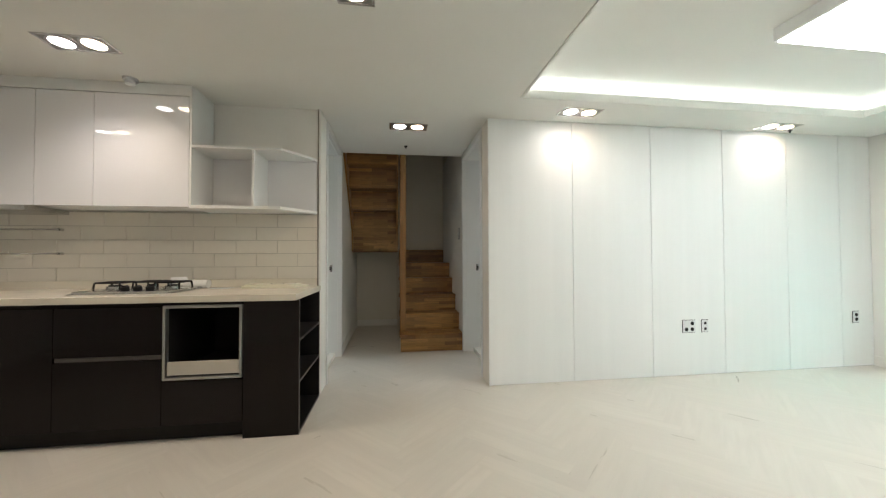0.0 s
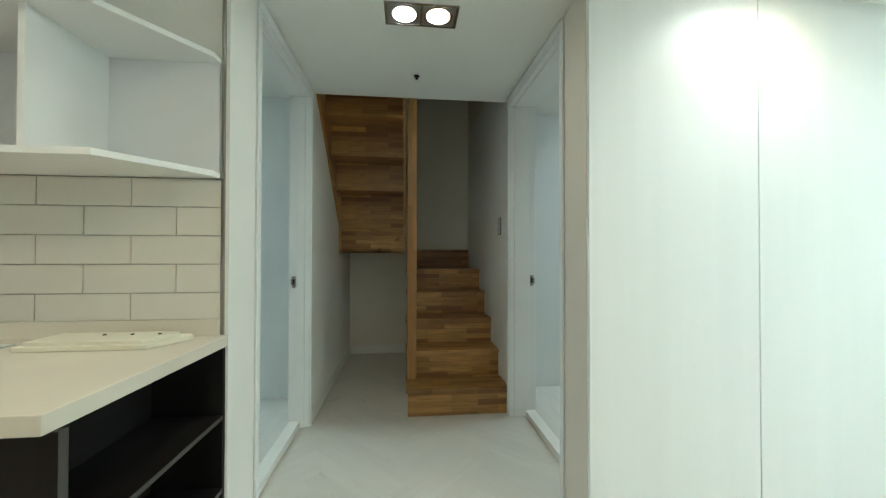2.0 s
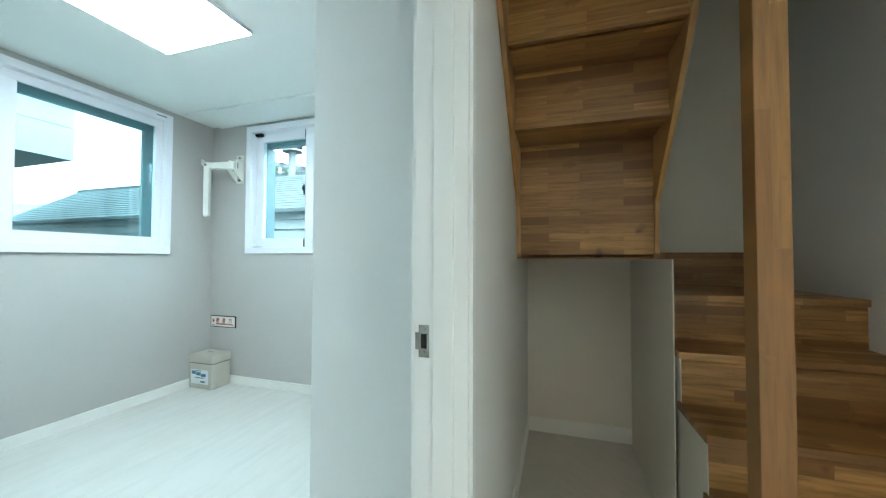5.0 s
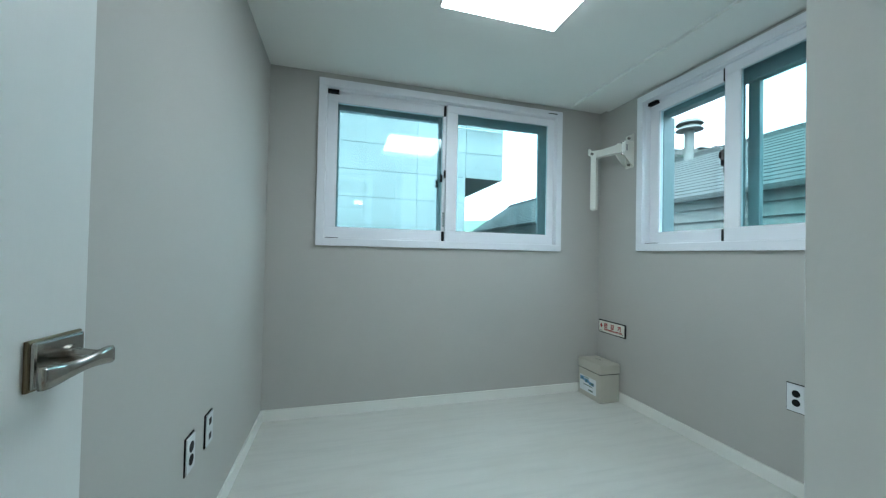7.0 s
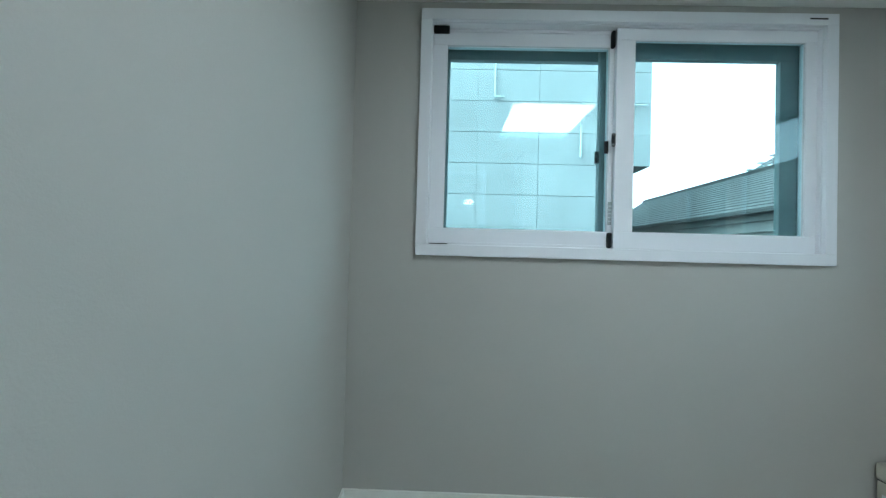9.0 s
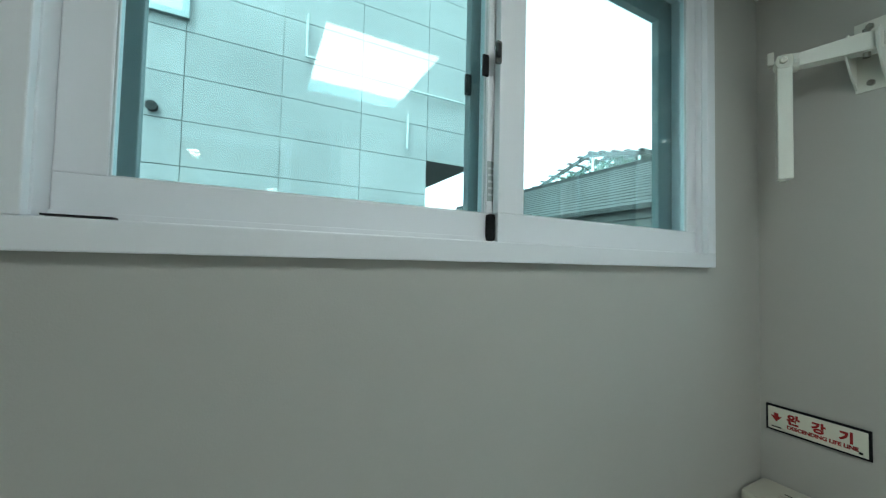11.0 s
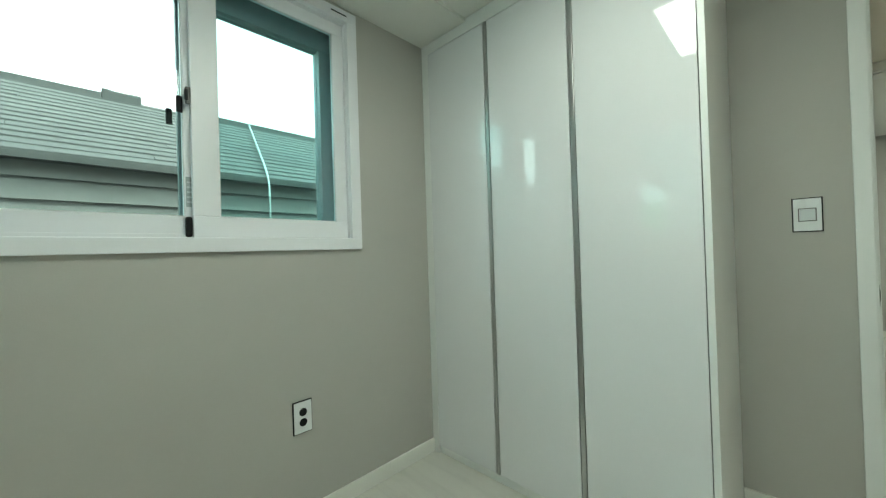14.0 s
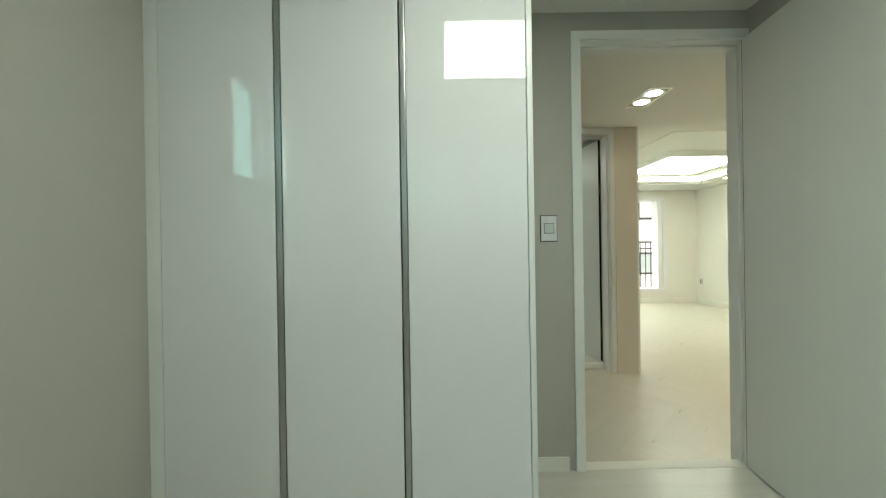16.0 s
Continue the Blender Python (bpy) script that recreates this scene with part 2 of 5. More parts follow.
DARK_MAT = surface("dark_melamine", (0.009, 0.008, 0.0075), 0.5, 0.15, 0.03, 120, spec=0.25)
BLACK = surface("black_plastic", (0.010, 0.010, 0.011), 0.6, 0.2, 0.03, 200, spec=0.2)
STONE = surface("cream_worktop", (0.66, 0.62, 0.53), 0.22, 0.05, 0.01, 260)
STEEL = surface("brushed_steel", (0.62, 0.62, 0.61), 0.25, 0.06, 0.03, 60, metal=1.0, stretch=(1, 30, 30))
CHROME = surface("nickel", (0.37, 0.35, 0.32), 0.17, 0.05, 0.0, 60, metal=1.0)
ALU = surface("aluminium_profile", (0.42, 0.43, 0.425), 0.3, 0.05, 0.02, 80, metal=0.9, stretch=(20, 20, 1))
DULL_ALU = surface("dark_anodised_grip", (0.10, 0.095, 0.09), 0.4, 0.1, 0.02, 80, metal=0.6)
BRASS = surface("dull_hinge", (0.20, 0.16, 0.10), 0.4, 0.1, 0.02, 90, metal=0.8)
TILE = surface("white_glazed_tile", (0.72, 0.69, 0.62), 0.12, 0.035, 0.0, 40, coat=0.3)
TILE_JOINT = surface("pale_tile_joint", (0.46, 0.44, 0.40), 0.85, 0.08, 0.1, 300)
GROUT = surface("grey_grout", (0.26, 0.25, 0.23), 0.85, 0.08, 0.1, 300)
CREAM = surface("cream_plastic", (0.70, 0.68, 0.56), 0.35, 0.04, 0.03, 150)
IVORY = surface("ivory_paint", (0.72, 0.71, 0.64), 0.4, 0.05, 0.04, 120)
BOX_PLASTIC = surface("darker_cream_plastic", (0.50, 0.475, 0.40), 0.4, 0.06, 0.03, 150)
DRAWER_CREAM = surface("pale_beige_front", (0.50, 0.465, 0.405), 0.35, 0.04, 0.02, 150)
REFLECTOR = surface("satin_reflector", (0.30, 0.29, 0.27), 0.3, 0.1, 0.0, 90, metal=0.5)
# Warmer and darker than WALL_WHITE, for the white walls round the stairs.
WALL_CREAM = surface("warm_toned_stair_wall", (0.74, 0.70, 0.61), 0.7, 0.03, 0.1, 200)
CLOTH = surface("white_film_roll", (0.75, 0.75, 0.73), 0.45, 0.05, 0.1, 90)
PLATE = surface("white_plate", (0.76, 0.77, 0.78), 0.25, 0.02, 0.0, 150)
ROCKER = surface("grey_rocker", (0.60, 0.63, 0.645), 0.35, 0.03, 0.0, 150)
PAPER = surface("label_paper", (0.72, 0.75, 0.76), 0.5, 0.03, 0.0, 150)
RED = surface("red_print", (0.34, 0.012, 0.008), 0.5, 0.05, 0.0, 150)
BLUE = surface("blue_print", (0.07, 0.20, 0.36), 0.5, 0.3, 0.0, 30)
GREENP = surface("dark_green_print", (0.05, 0.11, 0.08), 0.5, 0.3, 0.0, 30)
SIGN_FACE = surface("sign_face", (0.74, 0.72, 0.62), 0.4, 0.02, 0.0, 90)
WOOD_X = laminated("acacia_across", ("x", "s"), (0.53, 0.285, 0.085), (0.17, 0.070, 0.018))
WOOD_Z = laminated("acacia_upright", ("z", "x"), (0.58, 0.325, 0.10), (0.27, 0.12, 0.032), (0.6, 0.05))
FLOOR = floor_material("pale_floor", (0.615, 0.588, 0.53), 45)
PLANK = plank_material("pale_oak_plank", (0.615, 0.583, 0.522))
FLOOR_ROOM = floor_material("pale_floor_room", (0.635, 0.62, 0.572), 90)
GLASS = pane_material("green_glass", (0.80, 0.955, 0.97))
GLASS_OUT = pane_material("clear_glass", (0.89, 0.98, 0.978), 0.5)
PALE_PANE = surface("pale_far_window", (0.42, 0.47, 0.48), 0.12, 0.06, 0.0, 5)
GLASS_DEEP = pane_material("deep_green_glass", (0.50, 0.80, 0.77))
PANEL_LIGHT = glowing("led_panel", LED, 3.0)
ROOM_LIGHT = glowing("led_room_panel", (0.88, 0.985, 1.0), 4.5)
STRIP = glowing("led_strip", (0.92, 1.0, 0.93), 2.6)
BULB_W, BULB_C = glowing("bulb_warm", WARM, 5.0), glowing("bulb_white", COOL, 5.0)
CONCRETE = concrete_material("cement_board", (0.235, 0.243, 0.249))
ROOFING = concrete_material("slate_roof", (0.045, 0.046, 0.046))
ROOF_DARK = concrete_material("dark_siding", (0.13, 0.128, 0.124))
GROUND = concrete_material("asphalt", (0.06, 0.06, 0.06))
FACADE = surface("white_facade", (0.75, 0.75, 0.75), 0.7, 0.04, 0.1, 20)
IRON = surface("black_iron", (0.02, 0.018, 0.018), 0.4, 0.1, 0.05, 90, metal=0.3)
PIPE = surface("painted_pipe", (0.38, 0.42, 0.42), 0.4, 0.05, 0.02, 60)
LEAF = surface("hill_green", (0.09, 0.15, 0.09), 0.9, 0.4, 0.3, 3.0)

# ---- mesh helpers ----


def block(bm, a, b, bevel=0.0):
    """A box from corner a to corner b, its edges rounded by bevel."""
    (x0, y0, z0), (x1, y1, z1) = (tuple(map(min, a, b)), tuple(map(max, a, b)))
    v = [bm.verts.new((x, y, z)) for z in (z0, z1) for x, y in ((x0, y0), (x1, y0), (x1, y1), (x0, y1))]
    f = [bm.faces.new([v[i] for i in q]) for q in ((3, 2, 1, 0), (4, 5, 6, 7), (0, 1, 5, 4), (1, 2, 6, 5), (2, 3, 7, 6), (3, 0, 4, 7))]
    if bevel:
        bmesh.ops.bevel(bm, geom=list({e for k in f for e in k.edges}), offset=bevel, segments=2, profile=0.6, affect="EDGES", clamp_overlap=True)
    return bm


def boxes(*many, bevel=0.0):
    bm = bmesh.new()
    for a, b in many:
        block(bm, a, b, bevel)
    return bm


def rod(bm, a, b, r, seg=16, r2=None):
    """A round bar from a to b."""
    a, b = Vector(a), Vector(b)
    m = Matrix.Translation((a + b) / 2) @ (b - a).to_track_quat("Z", "Y").to_matrix().to_4x4()
    bmesh.ops.create_cone(bm, cap_ends=True, segments=seg, radius1=r, radius2=r if r2 is None else r2, depth=(b - a).length, matrix=m)
    return bm


def rods(*many, seg=16):
    bm = bmesh.new()
    for a, b, r in many:
        rod(bm, a, b, r, seg)
    return bm


def prism(points, axis, lo, hi, bevel=0.0):
    """A flat outline pushed along an axis from lo to hi."""
    bm = bmesh.new()
    n = "xyz".index(axis)

    def at(p, d):
        q = list(p)
        q.insert(n, d)
        return q

    low, high = [bm.verts.new(at(p, lo)) for p in points], [bm.verts.new(at(p, hi)) for p in points]
    f = [bm.faces.new(low), bm.faces.new(high[::-1])]
    k = len(points)
    f += [bm.faces.new((low[(i + 1) % k], low[i], high[i], high[(i + 1) % k])) for i in range(k)]
    bmesh.ops.recalc_face_normals(bm, faces=bm.faces)
    if bevel:
        bmesh.ops.bevel(bm, geom=list(bm.edges), offset=bevel, segments=2, profile=0.6, affect="EDGES", clamp_overlap=True)
    return bm


def moved(bm, m):
    bmesh.ops.transform(bm, matrix=m, verts=bm.verts)
    return bm


def part(name, bm, material_used, parent=None, label="", smooth=False):
    """Links a bmesh as ONE mesh object, under a thing or a part."""
    me = bpy.data.meshes.new(name)
    bm.to_mesh(me)
    bm.free()
    me.materials.append(material_used)
    if smooth:
        for p in me.polygons:
            p.use_smooth = True
    ob = new(name, me)
    if parent is not None:
        ob.parent = parent
        ob.matrix_parent_inverse = parent.matrix_basis.inverted() if parent.type == "EMPTY" else Matrix()
    return tagged(ob, label)


def thing(name, place, label, category, group="", kind=""):
    """An Empty at a thing's base, that carries its parts."""
    ob = new(name)
    ob.empty_display_size = 0.1
    ob.matrix_basis = Matrix.Translation(place)
    return tagged(ob, label, category, group, kind)


def setting(name, bm, material_used, label, category="wall"):
    return tagged(part(name, bm, material_used), label, category, kind="structure")


def bars(origin, right, up, rows, material_used, name, parent, thick=0.001):
    """Plain bars in the place of small print: rows of (u, v, width, height)."""
    o, r, u = Vector(origin), Vector(right), Vector(up)
    nrm = r.cross(u)
    for a, b, w, h in rows:
        bm = bmesh.new()
        c = [o + r * (a + i * w) + u * (b + j * h) + nrm * k for k in (0, thick) for i, j in ((0, 0), (1, 0), (1, 1), (0, 1))]
        v = [bm.verts.new(q) for q in c]
        for q in ((3, 2, 1, 0), (4, 5, 6, 7), (0, 1, 5, 4), (1, 2, 6, 5), (2, 3, 7, 6), (3, 0, 4, 7)):
            bm.faces.new([v[i] for i in q])
        part(name, bm, material_used, parent)


def letters(text, size, m, material_used, parent, name="lettering"):
    """Raised lettering in the built-in font, as a mesh."""
    cu = bpy.data.curves.new(name, "FONT")
    cu.body, cu.size, cu.extrude, cu.align_x = text, size, 0.0006, "LEFT"
    cu.offset = size * 0.05
    tmp = new(name, cu)
    me = bpy.data.meshes.new_from_object(tmp.evaluated_get(bpy.context.evaluated_depsgraph_get()))
    bpy.data.objects.remove(tmp)
    me.transform(m)
    me.materials.clear()
    me.materials.append(material_used)
    ob = new(name, me)
    ob.parent = parent
    ob.matrix_parent_inverse = parent.matrix_basis.inverted()
    return ob

# ---- the large structure ----
XW, XD, XL, XR, XR2, XE = -3.53, -0.77, -0.645, 0.752, 0.935, 4.72
YN, YS1, YS = 2.86, 0.26, -3.38
X2E = 3.69
LOW, ROOM_Z = -0.12, 0.042
# floors
floor = setting("floor", boxes(((-4.1, YS - 0.15, LOW), (XE + 0.15, 0.0, -0.006)), ((XD, 0, LOW), (XR2, YN + 0.2, -0.006))), FLOOR, "pale washed-oak herringbone floor with a satin sheen", "floor")
setting("floor_room_1", boxes(((XW - 0.18, 0.0, LOW), (XD, YN + 0.18, ROOM_Z))), FLOOR_ROOM, "pale washed-oak plank floor of the small room", "floor")
setting("floor_room_2", boxes(((XR2, 0.0, LOW), (X2E + 0.11, YN + 0.18, ROOM_Z))), FLOOR_ROOM, "pale washed-oak plank floor of the second room", "floor")

# door openings (clear of the lining)
D1A, D1B, D2A, D2B, DTOP = 0.235, 1.15, 0.233, 1.16, 2.275


def wall_y(x0, x1, y0, y1, top, holes):
    """Boxes of a wall that runs along y, with openings (a, b, sill, head)."""
    out, at = [], y0
    for a, b, lo, hi in holes:
        out.append(((x0, at, 0), (x1, a, top)))
        if lo > 0:
            out.append(((x0, a, 0), (x1, b, lo)))
        out.append(((x0, a, hi), (x1, b, top)))
        at = b
    out.append(((x0, at, 0), (x1, y1, top)))
    return out


def wall_x(y0, y1, x0, x1, top, holes):
    return [((a[1], a[0], a[2]), (b[1], b[0], b[2])) for a, b in wall_y(y0, y1, x0, x1, top, holes)]


TALL = 5.0
WIN1 = (0.60, 2.44, 1.235, 2.32)
WIN2 = (-3.08, -1.86, 1.245, 2.32)
WIN3 = (1.99, 3.25, 1.20, 2.30)
WIN4 = (-2.70, -0.72, 0.27, 2.13)
setting("wall_corridor_left", boxes(*wall_y(-0.705, XL, 0.0, YN + 0.2, 2.6, [(D1A, D1B, 0, DTOP)])), WALL_WHITE, "white papered corridor wall with a door opening")
setting("wall_corridor_left_room_side", boxes(*wall_y(XD, -0.705, 0.13, YN, 2.6, [(D1A, D1B, 0, DTOP)])), WALL_GREY, "warm grey papered room wall with a door opening")
setting("wall_corridor_right", boxes(*wall_y(XR, 0.86, 0.012, YN + 0.2, 2.6, [(D2A, D2B, 0, DTOP)])), WALL_WHITE, "white papered corridor wall with a door opening")
setting("wall_corridor_right_room_side", boxes(*wall_y(0.86, XR2, 0.012, YN, 2.6, [(D2A, D2B, 0, DTOP)])), WALL_GREY, "warm grey papered room wall with a door opening")
setting("wall_west", boxes(*wall_y(XW - 0.19, XW, -0.1, YN + 0.19, 2.6, [WIN1])), WALL_GREY, "warm grey papered wall with a wide sliding window")
setting("wall_north", boxes(*wall_x(YN, YN + 0.19, XW, -0.705, 2.6, [WIN2])), WALL_GREY, "warm grey papered wall with a sliding window")
setting("wall_north_room_2", boxes(*wall_x(YN, YN + 0.19, 0.86, X2E, 2.6, [WIN3])), WALL_GREY, "warm grey papered wall with a sliding window")
setting("wall_room_1_south", boxes(((XW, 0.13, 0), (XD, YS1, 2.6))), WALL_GREY, "warm grey papered room wall")
setting("wall_room_2_south", boxes(((XR2, 0.13, 0), (X2E, 0.205, 2.6))), WALL_GREY, "warm grey papered room wall")
setting("wall_room_2_east", boxes(((X2E, 0.13, 0), (X2E + 0.12, YN + 0.19, 2.6))), WALL_GREY, "warm grey papered room wall")
setting("wall_kitchen", boxes(((-4.0, 0.0, 0), (-0.705, 0.13, 2.6))), WALL_WHITE, "white papered kitchen wall behind the cabinets")
setting("wall_panel_backing", boxes(((XR2, 0.03, 0), (XE + 0.15, 0.13, 2.6))), WALL_WHITE, "white wall behind the panelling")
setting("wall_east", boxes(*wall_y(XE, XE + 0.3, YS - 0.15, 0.03, 2.7, [WIN4])), WALL_WHITE, "cream white wall with a balcony window")
setting("wall_south", boxes(((-4.1, YS - 0.15, 0), (XE, YS, 2.7))), WALL_WHITE, "cream white living room wall")
setting("wall_kitchen_west", boxes(((-4.1, YS, 0), (-3.95, 0.0, 2.7))), WALL_WHITE, "cream white wall")
setting("wall_stair_back", boxes(((XL, YN + 0.02, 0), (XR, YN + 0.2, TALL))), WALL_CREAM, "white wall behind the stairs")
setting("wall_stair_upper", boxes(((-0.75, 1.0, 2.6), (XL, YN + 0.2, TALL)), ((XR, 1.0, 2.6), (0.86, YN + 0.2, TALL)), ((XL, 1.02, 2.42), (XR, 1.19, TALL))), WALL_CREAM, "white walls of the stairwell above")
# ceilings
T0X, T0Y, T1X, T1Y = 0.905, -2.95, 3.98, -0.445
setting("ceiling", boxes(((-4.1, T1Y, CEIL), (XE, 0.0, 2.36)), ((-4.1, YS, CEIL), (T0X, T1Y, 2.36)), ((T1X, YS, CEIL), (XE, T1Y, 2.36)), ((T0X, YS, CEIL), (T1X, T0Y, 2.36)),
        ((XL, 0.0, CEIL), (XR, 1.205, 2.36))), CEILING, "matt white ceiling with a raised tray", "ceiling")
setting("ceiling_tray", boxes(((T0X - 0.2, T0Y - 0.2, 2.44), (T1X + 0.2, T1Y + 0.2, 2.58))), CEILING, "raised white ceiling tray", "ceiling")
setting("ceiling_tray_sides", boxes(((T0X - 0.2, T0Y - 0.2, 2.36), (T0X - 0.12, T1Y + 0.2, 2.44)), ((T1X + 0.06, T0Y - 0.2, 2.36), (T1X + 0.2, T1Y + 0.2, 2.44)),
        ((T0X - 0.12, T1Y + 0.06, 2.36), (T1X + 0.06, T1Y + 0.2, 2.44)), ((T0X - 0.12, T0Y - 0.2, 2.36), (T1X + 0.06, T0Y - 0.06, 2.44))), CEILING, "white sides of the ceiling tray", "ceiling")
setting("ceiling_trim", boxes(((T0X - 0.022, T0Y, CEIL - 0.006), (T0X - 0.001, T1Y, CEIL + 0.03)), ((T0X - 0.022, T1Y + 0.001, CEIL - 0.006), (T1X + 0.022, T1Y + 0.012, CEIL + 0.03)), bevel=0.002), CEILING, "thin white edge moulding round the ceiling tray", "moulding")
setting("ceiling_room_1", boxes(((XW, YS1, ROOM_CEIL), (XD, YN - 0.34, 2.5)), ((XW, YN - 0.34, ROOM_CEIL), (XW + 0.10, YN, 2.5)), ((XW + 0.10, YN - 0.34, ROOM_CEIL - 0.018), (XD, YN, 2.5))), CEILING, "matt white ceiling with a shallow boxed strip over the window", "ceiling")
setting("ceiling_room_2", boxes(((XR2, 0.205, ROOM_CEIL - 0.03), (X2E, YN, 2.5))), CEILING, "matt white room ceiling", "ceiling")
setting("ceiling_stairwell", boxes(((-0.75, 1.0, TALL), (0.86, YN + 0.2, TALL + 0.1))), CEILING, "white stairwell ceiling", "ceiling")
# Added out of view; it keeps sky light off the rooms below.
setting("roof_slab", boxes(((XW - 0.19, YS - 0.15, 2.72), (XL - 0.11, YN + 0.19, 2.9)), ((-4.1, YS - 0.15, 2.72), (XW - 0.19, 0.0, 2.9)), ((0.87, YS - 0.3, 2.72), (XE + 0.4, YN + 0.19, 2.9)), ((XL - 0.11, YS - 0.3, 2.72), (0.87, 0.99, 2.9))), CONCRETE, "unseen slab above the flat that keeps sky light out", "slab")

# wall panels of the living room, each a board with a fine joint
board_wall = thing("wall_panelling", (XR, 0.0, 0), "tall white wood-grain wall panels with fine dark joints", "wall panel", kind="structure")
edges = [XR, 1.516, 2.282, 3.03, 3.735, 4.345, XE]
part("joint_backing", boxes(((XR + 0.002, 0.012, 0.0), (XE, 0.03, CEIL))), GROUT, board_wall)
for a, b in zip(edges, edges[1:]):
    part("panel", boxes(((a + (0.0025 if a > XR else 0), -0.006, 0.004), (b - 0.0025, 0.012, CEIL)), bevel=0.0015), WALL_PANEL, board_wall)
part("corner_trim", boxes(((XR - 0.004, -0.008, 0), (XR + 0.006, 0.012, CEIL)), bevel=0.002), WALL_PANEL, board_wall)
part("return_panel", boxes(((XR - 0.006, 0.012, 0.0), (XR, D2A - 0.022, CEIL)), bevel=0.001), WALL_BEIGE, board_wall, "beige return of the panelled wall")


def baseboard(name, runs, h=0.098, foot=0.0):
    """Skirting: runs of (x0, y0, x1, y1) laid along walls, thick towards the room."""
    many = []
    for x0, y0, x1, y1 in runs:
        many.append(((x0, y0, foot), (x1, y1, h)))
    setting(name, boxes(*many, bevel=0.002), BASEBOARD, "low white baseboard along the wall", "baseboard")


baseboard("baseboard", [(XW, YS1, XW + 0.012, YN), (XW + 0.012, YN - 0.012, -1.365, YN), (XW + 0.012, YS1, XD - 0.01, YS1 + 0.012), (XD - 0.012, D1B + 0.055, XD, 1.52)], 0.115, ROOM_Z)
baseboard("baseboard_corridor", [(XL, D1B + 0.03, XL + 0.01, YN + 0.02), (XL + 0.01, YN + 0.01, 0.0, YN + 0.02), (XE - 0.012, YS, XE, -0.008), (1.2, YS, XE - 0.012, YS + 0.012)])
baseboard("baseboard_room_2", [(1.6, YN - 0.012, X2E, YN), (X2E - 0.012, 0.205, X2E, YN - 0.012)], 0.115, ROOM_Z)

# ---- windows ----


def window(name, m, w, h, split, label, glass, slid=None, head=0.095, lip=0.088):
    """A double sliding PVC window in an opening w by h; local x along the wall from the left as seen indoors, y outwards, z up from the sill."""
    win = tagged(new(name), label, "window", kind="structure")
    win.matrix_basis = Matrix.Translation(m.translation)

    def put(nm, bm, mat, parent=None, lab=""):
        return part(nm, moved(bm, m), mat, parent or win, lab)

    def ring(x0, x1, z0, z1, y0, y1, side, foot, head, side2=None, bevel=0.003):
        s2 = side2 or side
        return boxes(((x0, y0, z0), (x1, y1, z0 + foot)), ((x0, y0, z1 - head), (x1, y1, z1)), ((x0, y0, z0 + foot), (x0 + side, y1, z1 - head)), ((x1 - s2, y0, z0 + foot), (x1, y1, z1 - head)), bevel=bevel)

    c = 0.032
    put("casing", ring(-c, w + c, -c, h + c, -0.022, -0.001, 0.052, 0.052, 0.052), PVC)
    put("window_frame", ring(0, w, 0, h, 0.0, 0.178, 0.022, 0.022, 0.022), PVC)
    put("track", boxes(((0.022, 0.045, 0.022), (w - 0.022, 0.053, 0.036)), ((0.022, 0.098, 0.022), (w - 0.022, 0.104, 0.036)), ((0.022, 0.045, h - 0.036), (w - 0.022, 0.053, h - 0.022)), bevel=0.001), PVC)
    inner = [("left_sash", 0.022, split + 0.045, 0.051, 0.094, 0.070, 0.064, 0.074), ("right_sash", split, w - 0.0215, 0.020, 0.046, 0.086, 0.056, 0.056)]
    for nm, x0, x1, y0, y1, s1, s2, fh in inner:
        sash = put(nm, ring(x0, x1, 0.0225, h - 0.0225, y0, y1, s1, 0.078, fh, s2), PVC)
        g = put("pane", boxes(((x0 + s1 - 0.004, (y0 + y1) / 2 - 0.002, 0.097), (x1 - s2 + 0.004, (y0 + y1) / 2 + 0.002, h - 0.0185 - fh))), glass, sash, "green-tinted window pane")
        gasket = ring(x0 + s1 - 0.001, x1 - s2 + 0.001, 0.0995, h - 0.0215 - fh, y0 + 0.004, y0 + 0.009, 0.004, 0.004, 0.004, bevel=0.0)
        put("gasket", gasket, ROCKER, sash, "thin grey glazing gasket")
        g.visible_shadow = False
    pairs = [("outer_left_sash", 0.022, split + 0.04, 0.143, 0.172, 0.085, 0.06, head), ("outer_right_sash", split - 0.04, w - 0.022, 0.110, 0.139, 0.055, lip, head)]
    if slid:  # both outer sashes pushed to one side
        pairs = [("outer_left_sash", slid + 0.07, w - 0.022, 0.143, 0.172, 0.06, lip, head), ("outer_right_sash", slid, w - 0.022, 0.110, 0.139, 0.06, lip, head)]
        put("outer_head", boxes(((0.022, 0.106, h - 0.022 - head), (slid, 0.176, h - 0.022)), ((0.022, 0.106, 0.022), (0.086, 0.205, h - 0.022 - head)), bevel=0.002), PVC_SHADED)
    for nm, x0, x1, y0, y1, near, far, top in pairs:
        sash = put(nm, ring(x0, x1, 0.024, h - 0.024, y0, y1, near, 0.055, top, far), PVC_SHADED)
        g = put("pane", boxes(((x0 + near - 0.003, (y0 + y1) / 2 - 0.002, 0.075), (x1 - far + 0.003, (y0 + y1) / 2 + 0.002, h - 0.024 - top + 0.003))), GLASS_OUT, sash, "green-tinted outer pane")
        g.visible_shadow = False
    put("stopper", boxes(((split - 0.022, 0.026, 0.024), (split - 0.001, 0.0505, 0.098)), bevel=0.009), BLACK, None, "black rubber stopper")
    put("stopper", boxes(((split - 0.018, 0.030, h - 0.105), (split - 0.001, 0.0535, h - 0.026)), bevel=0.006), BLACK, None, "black rubber stopper")
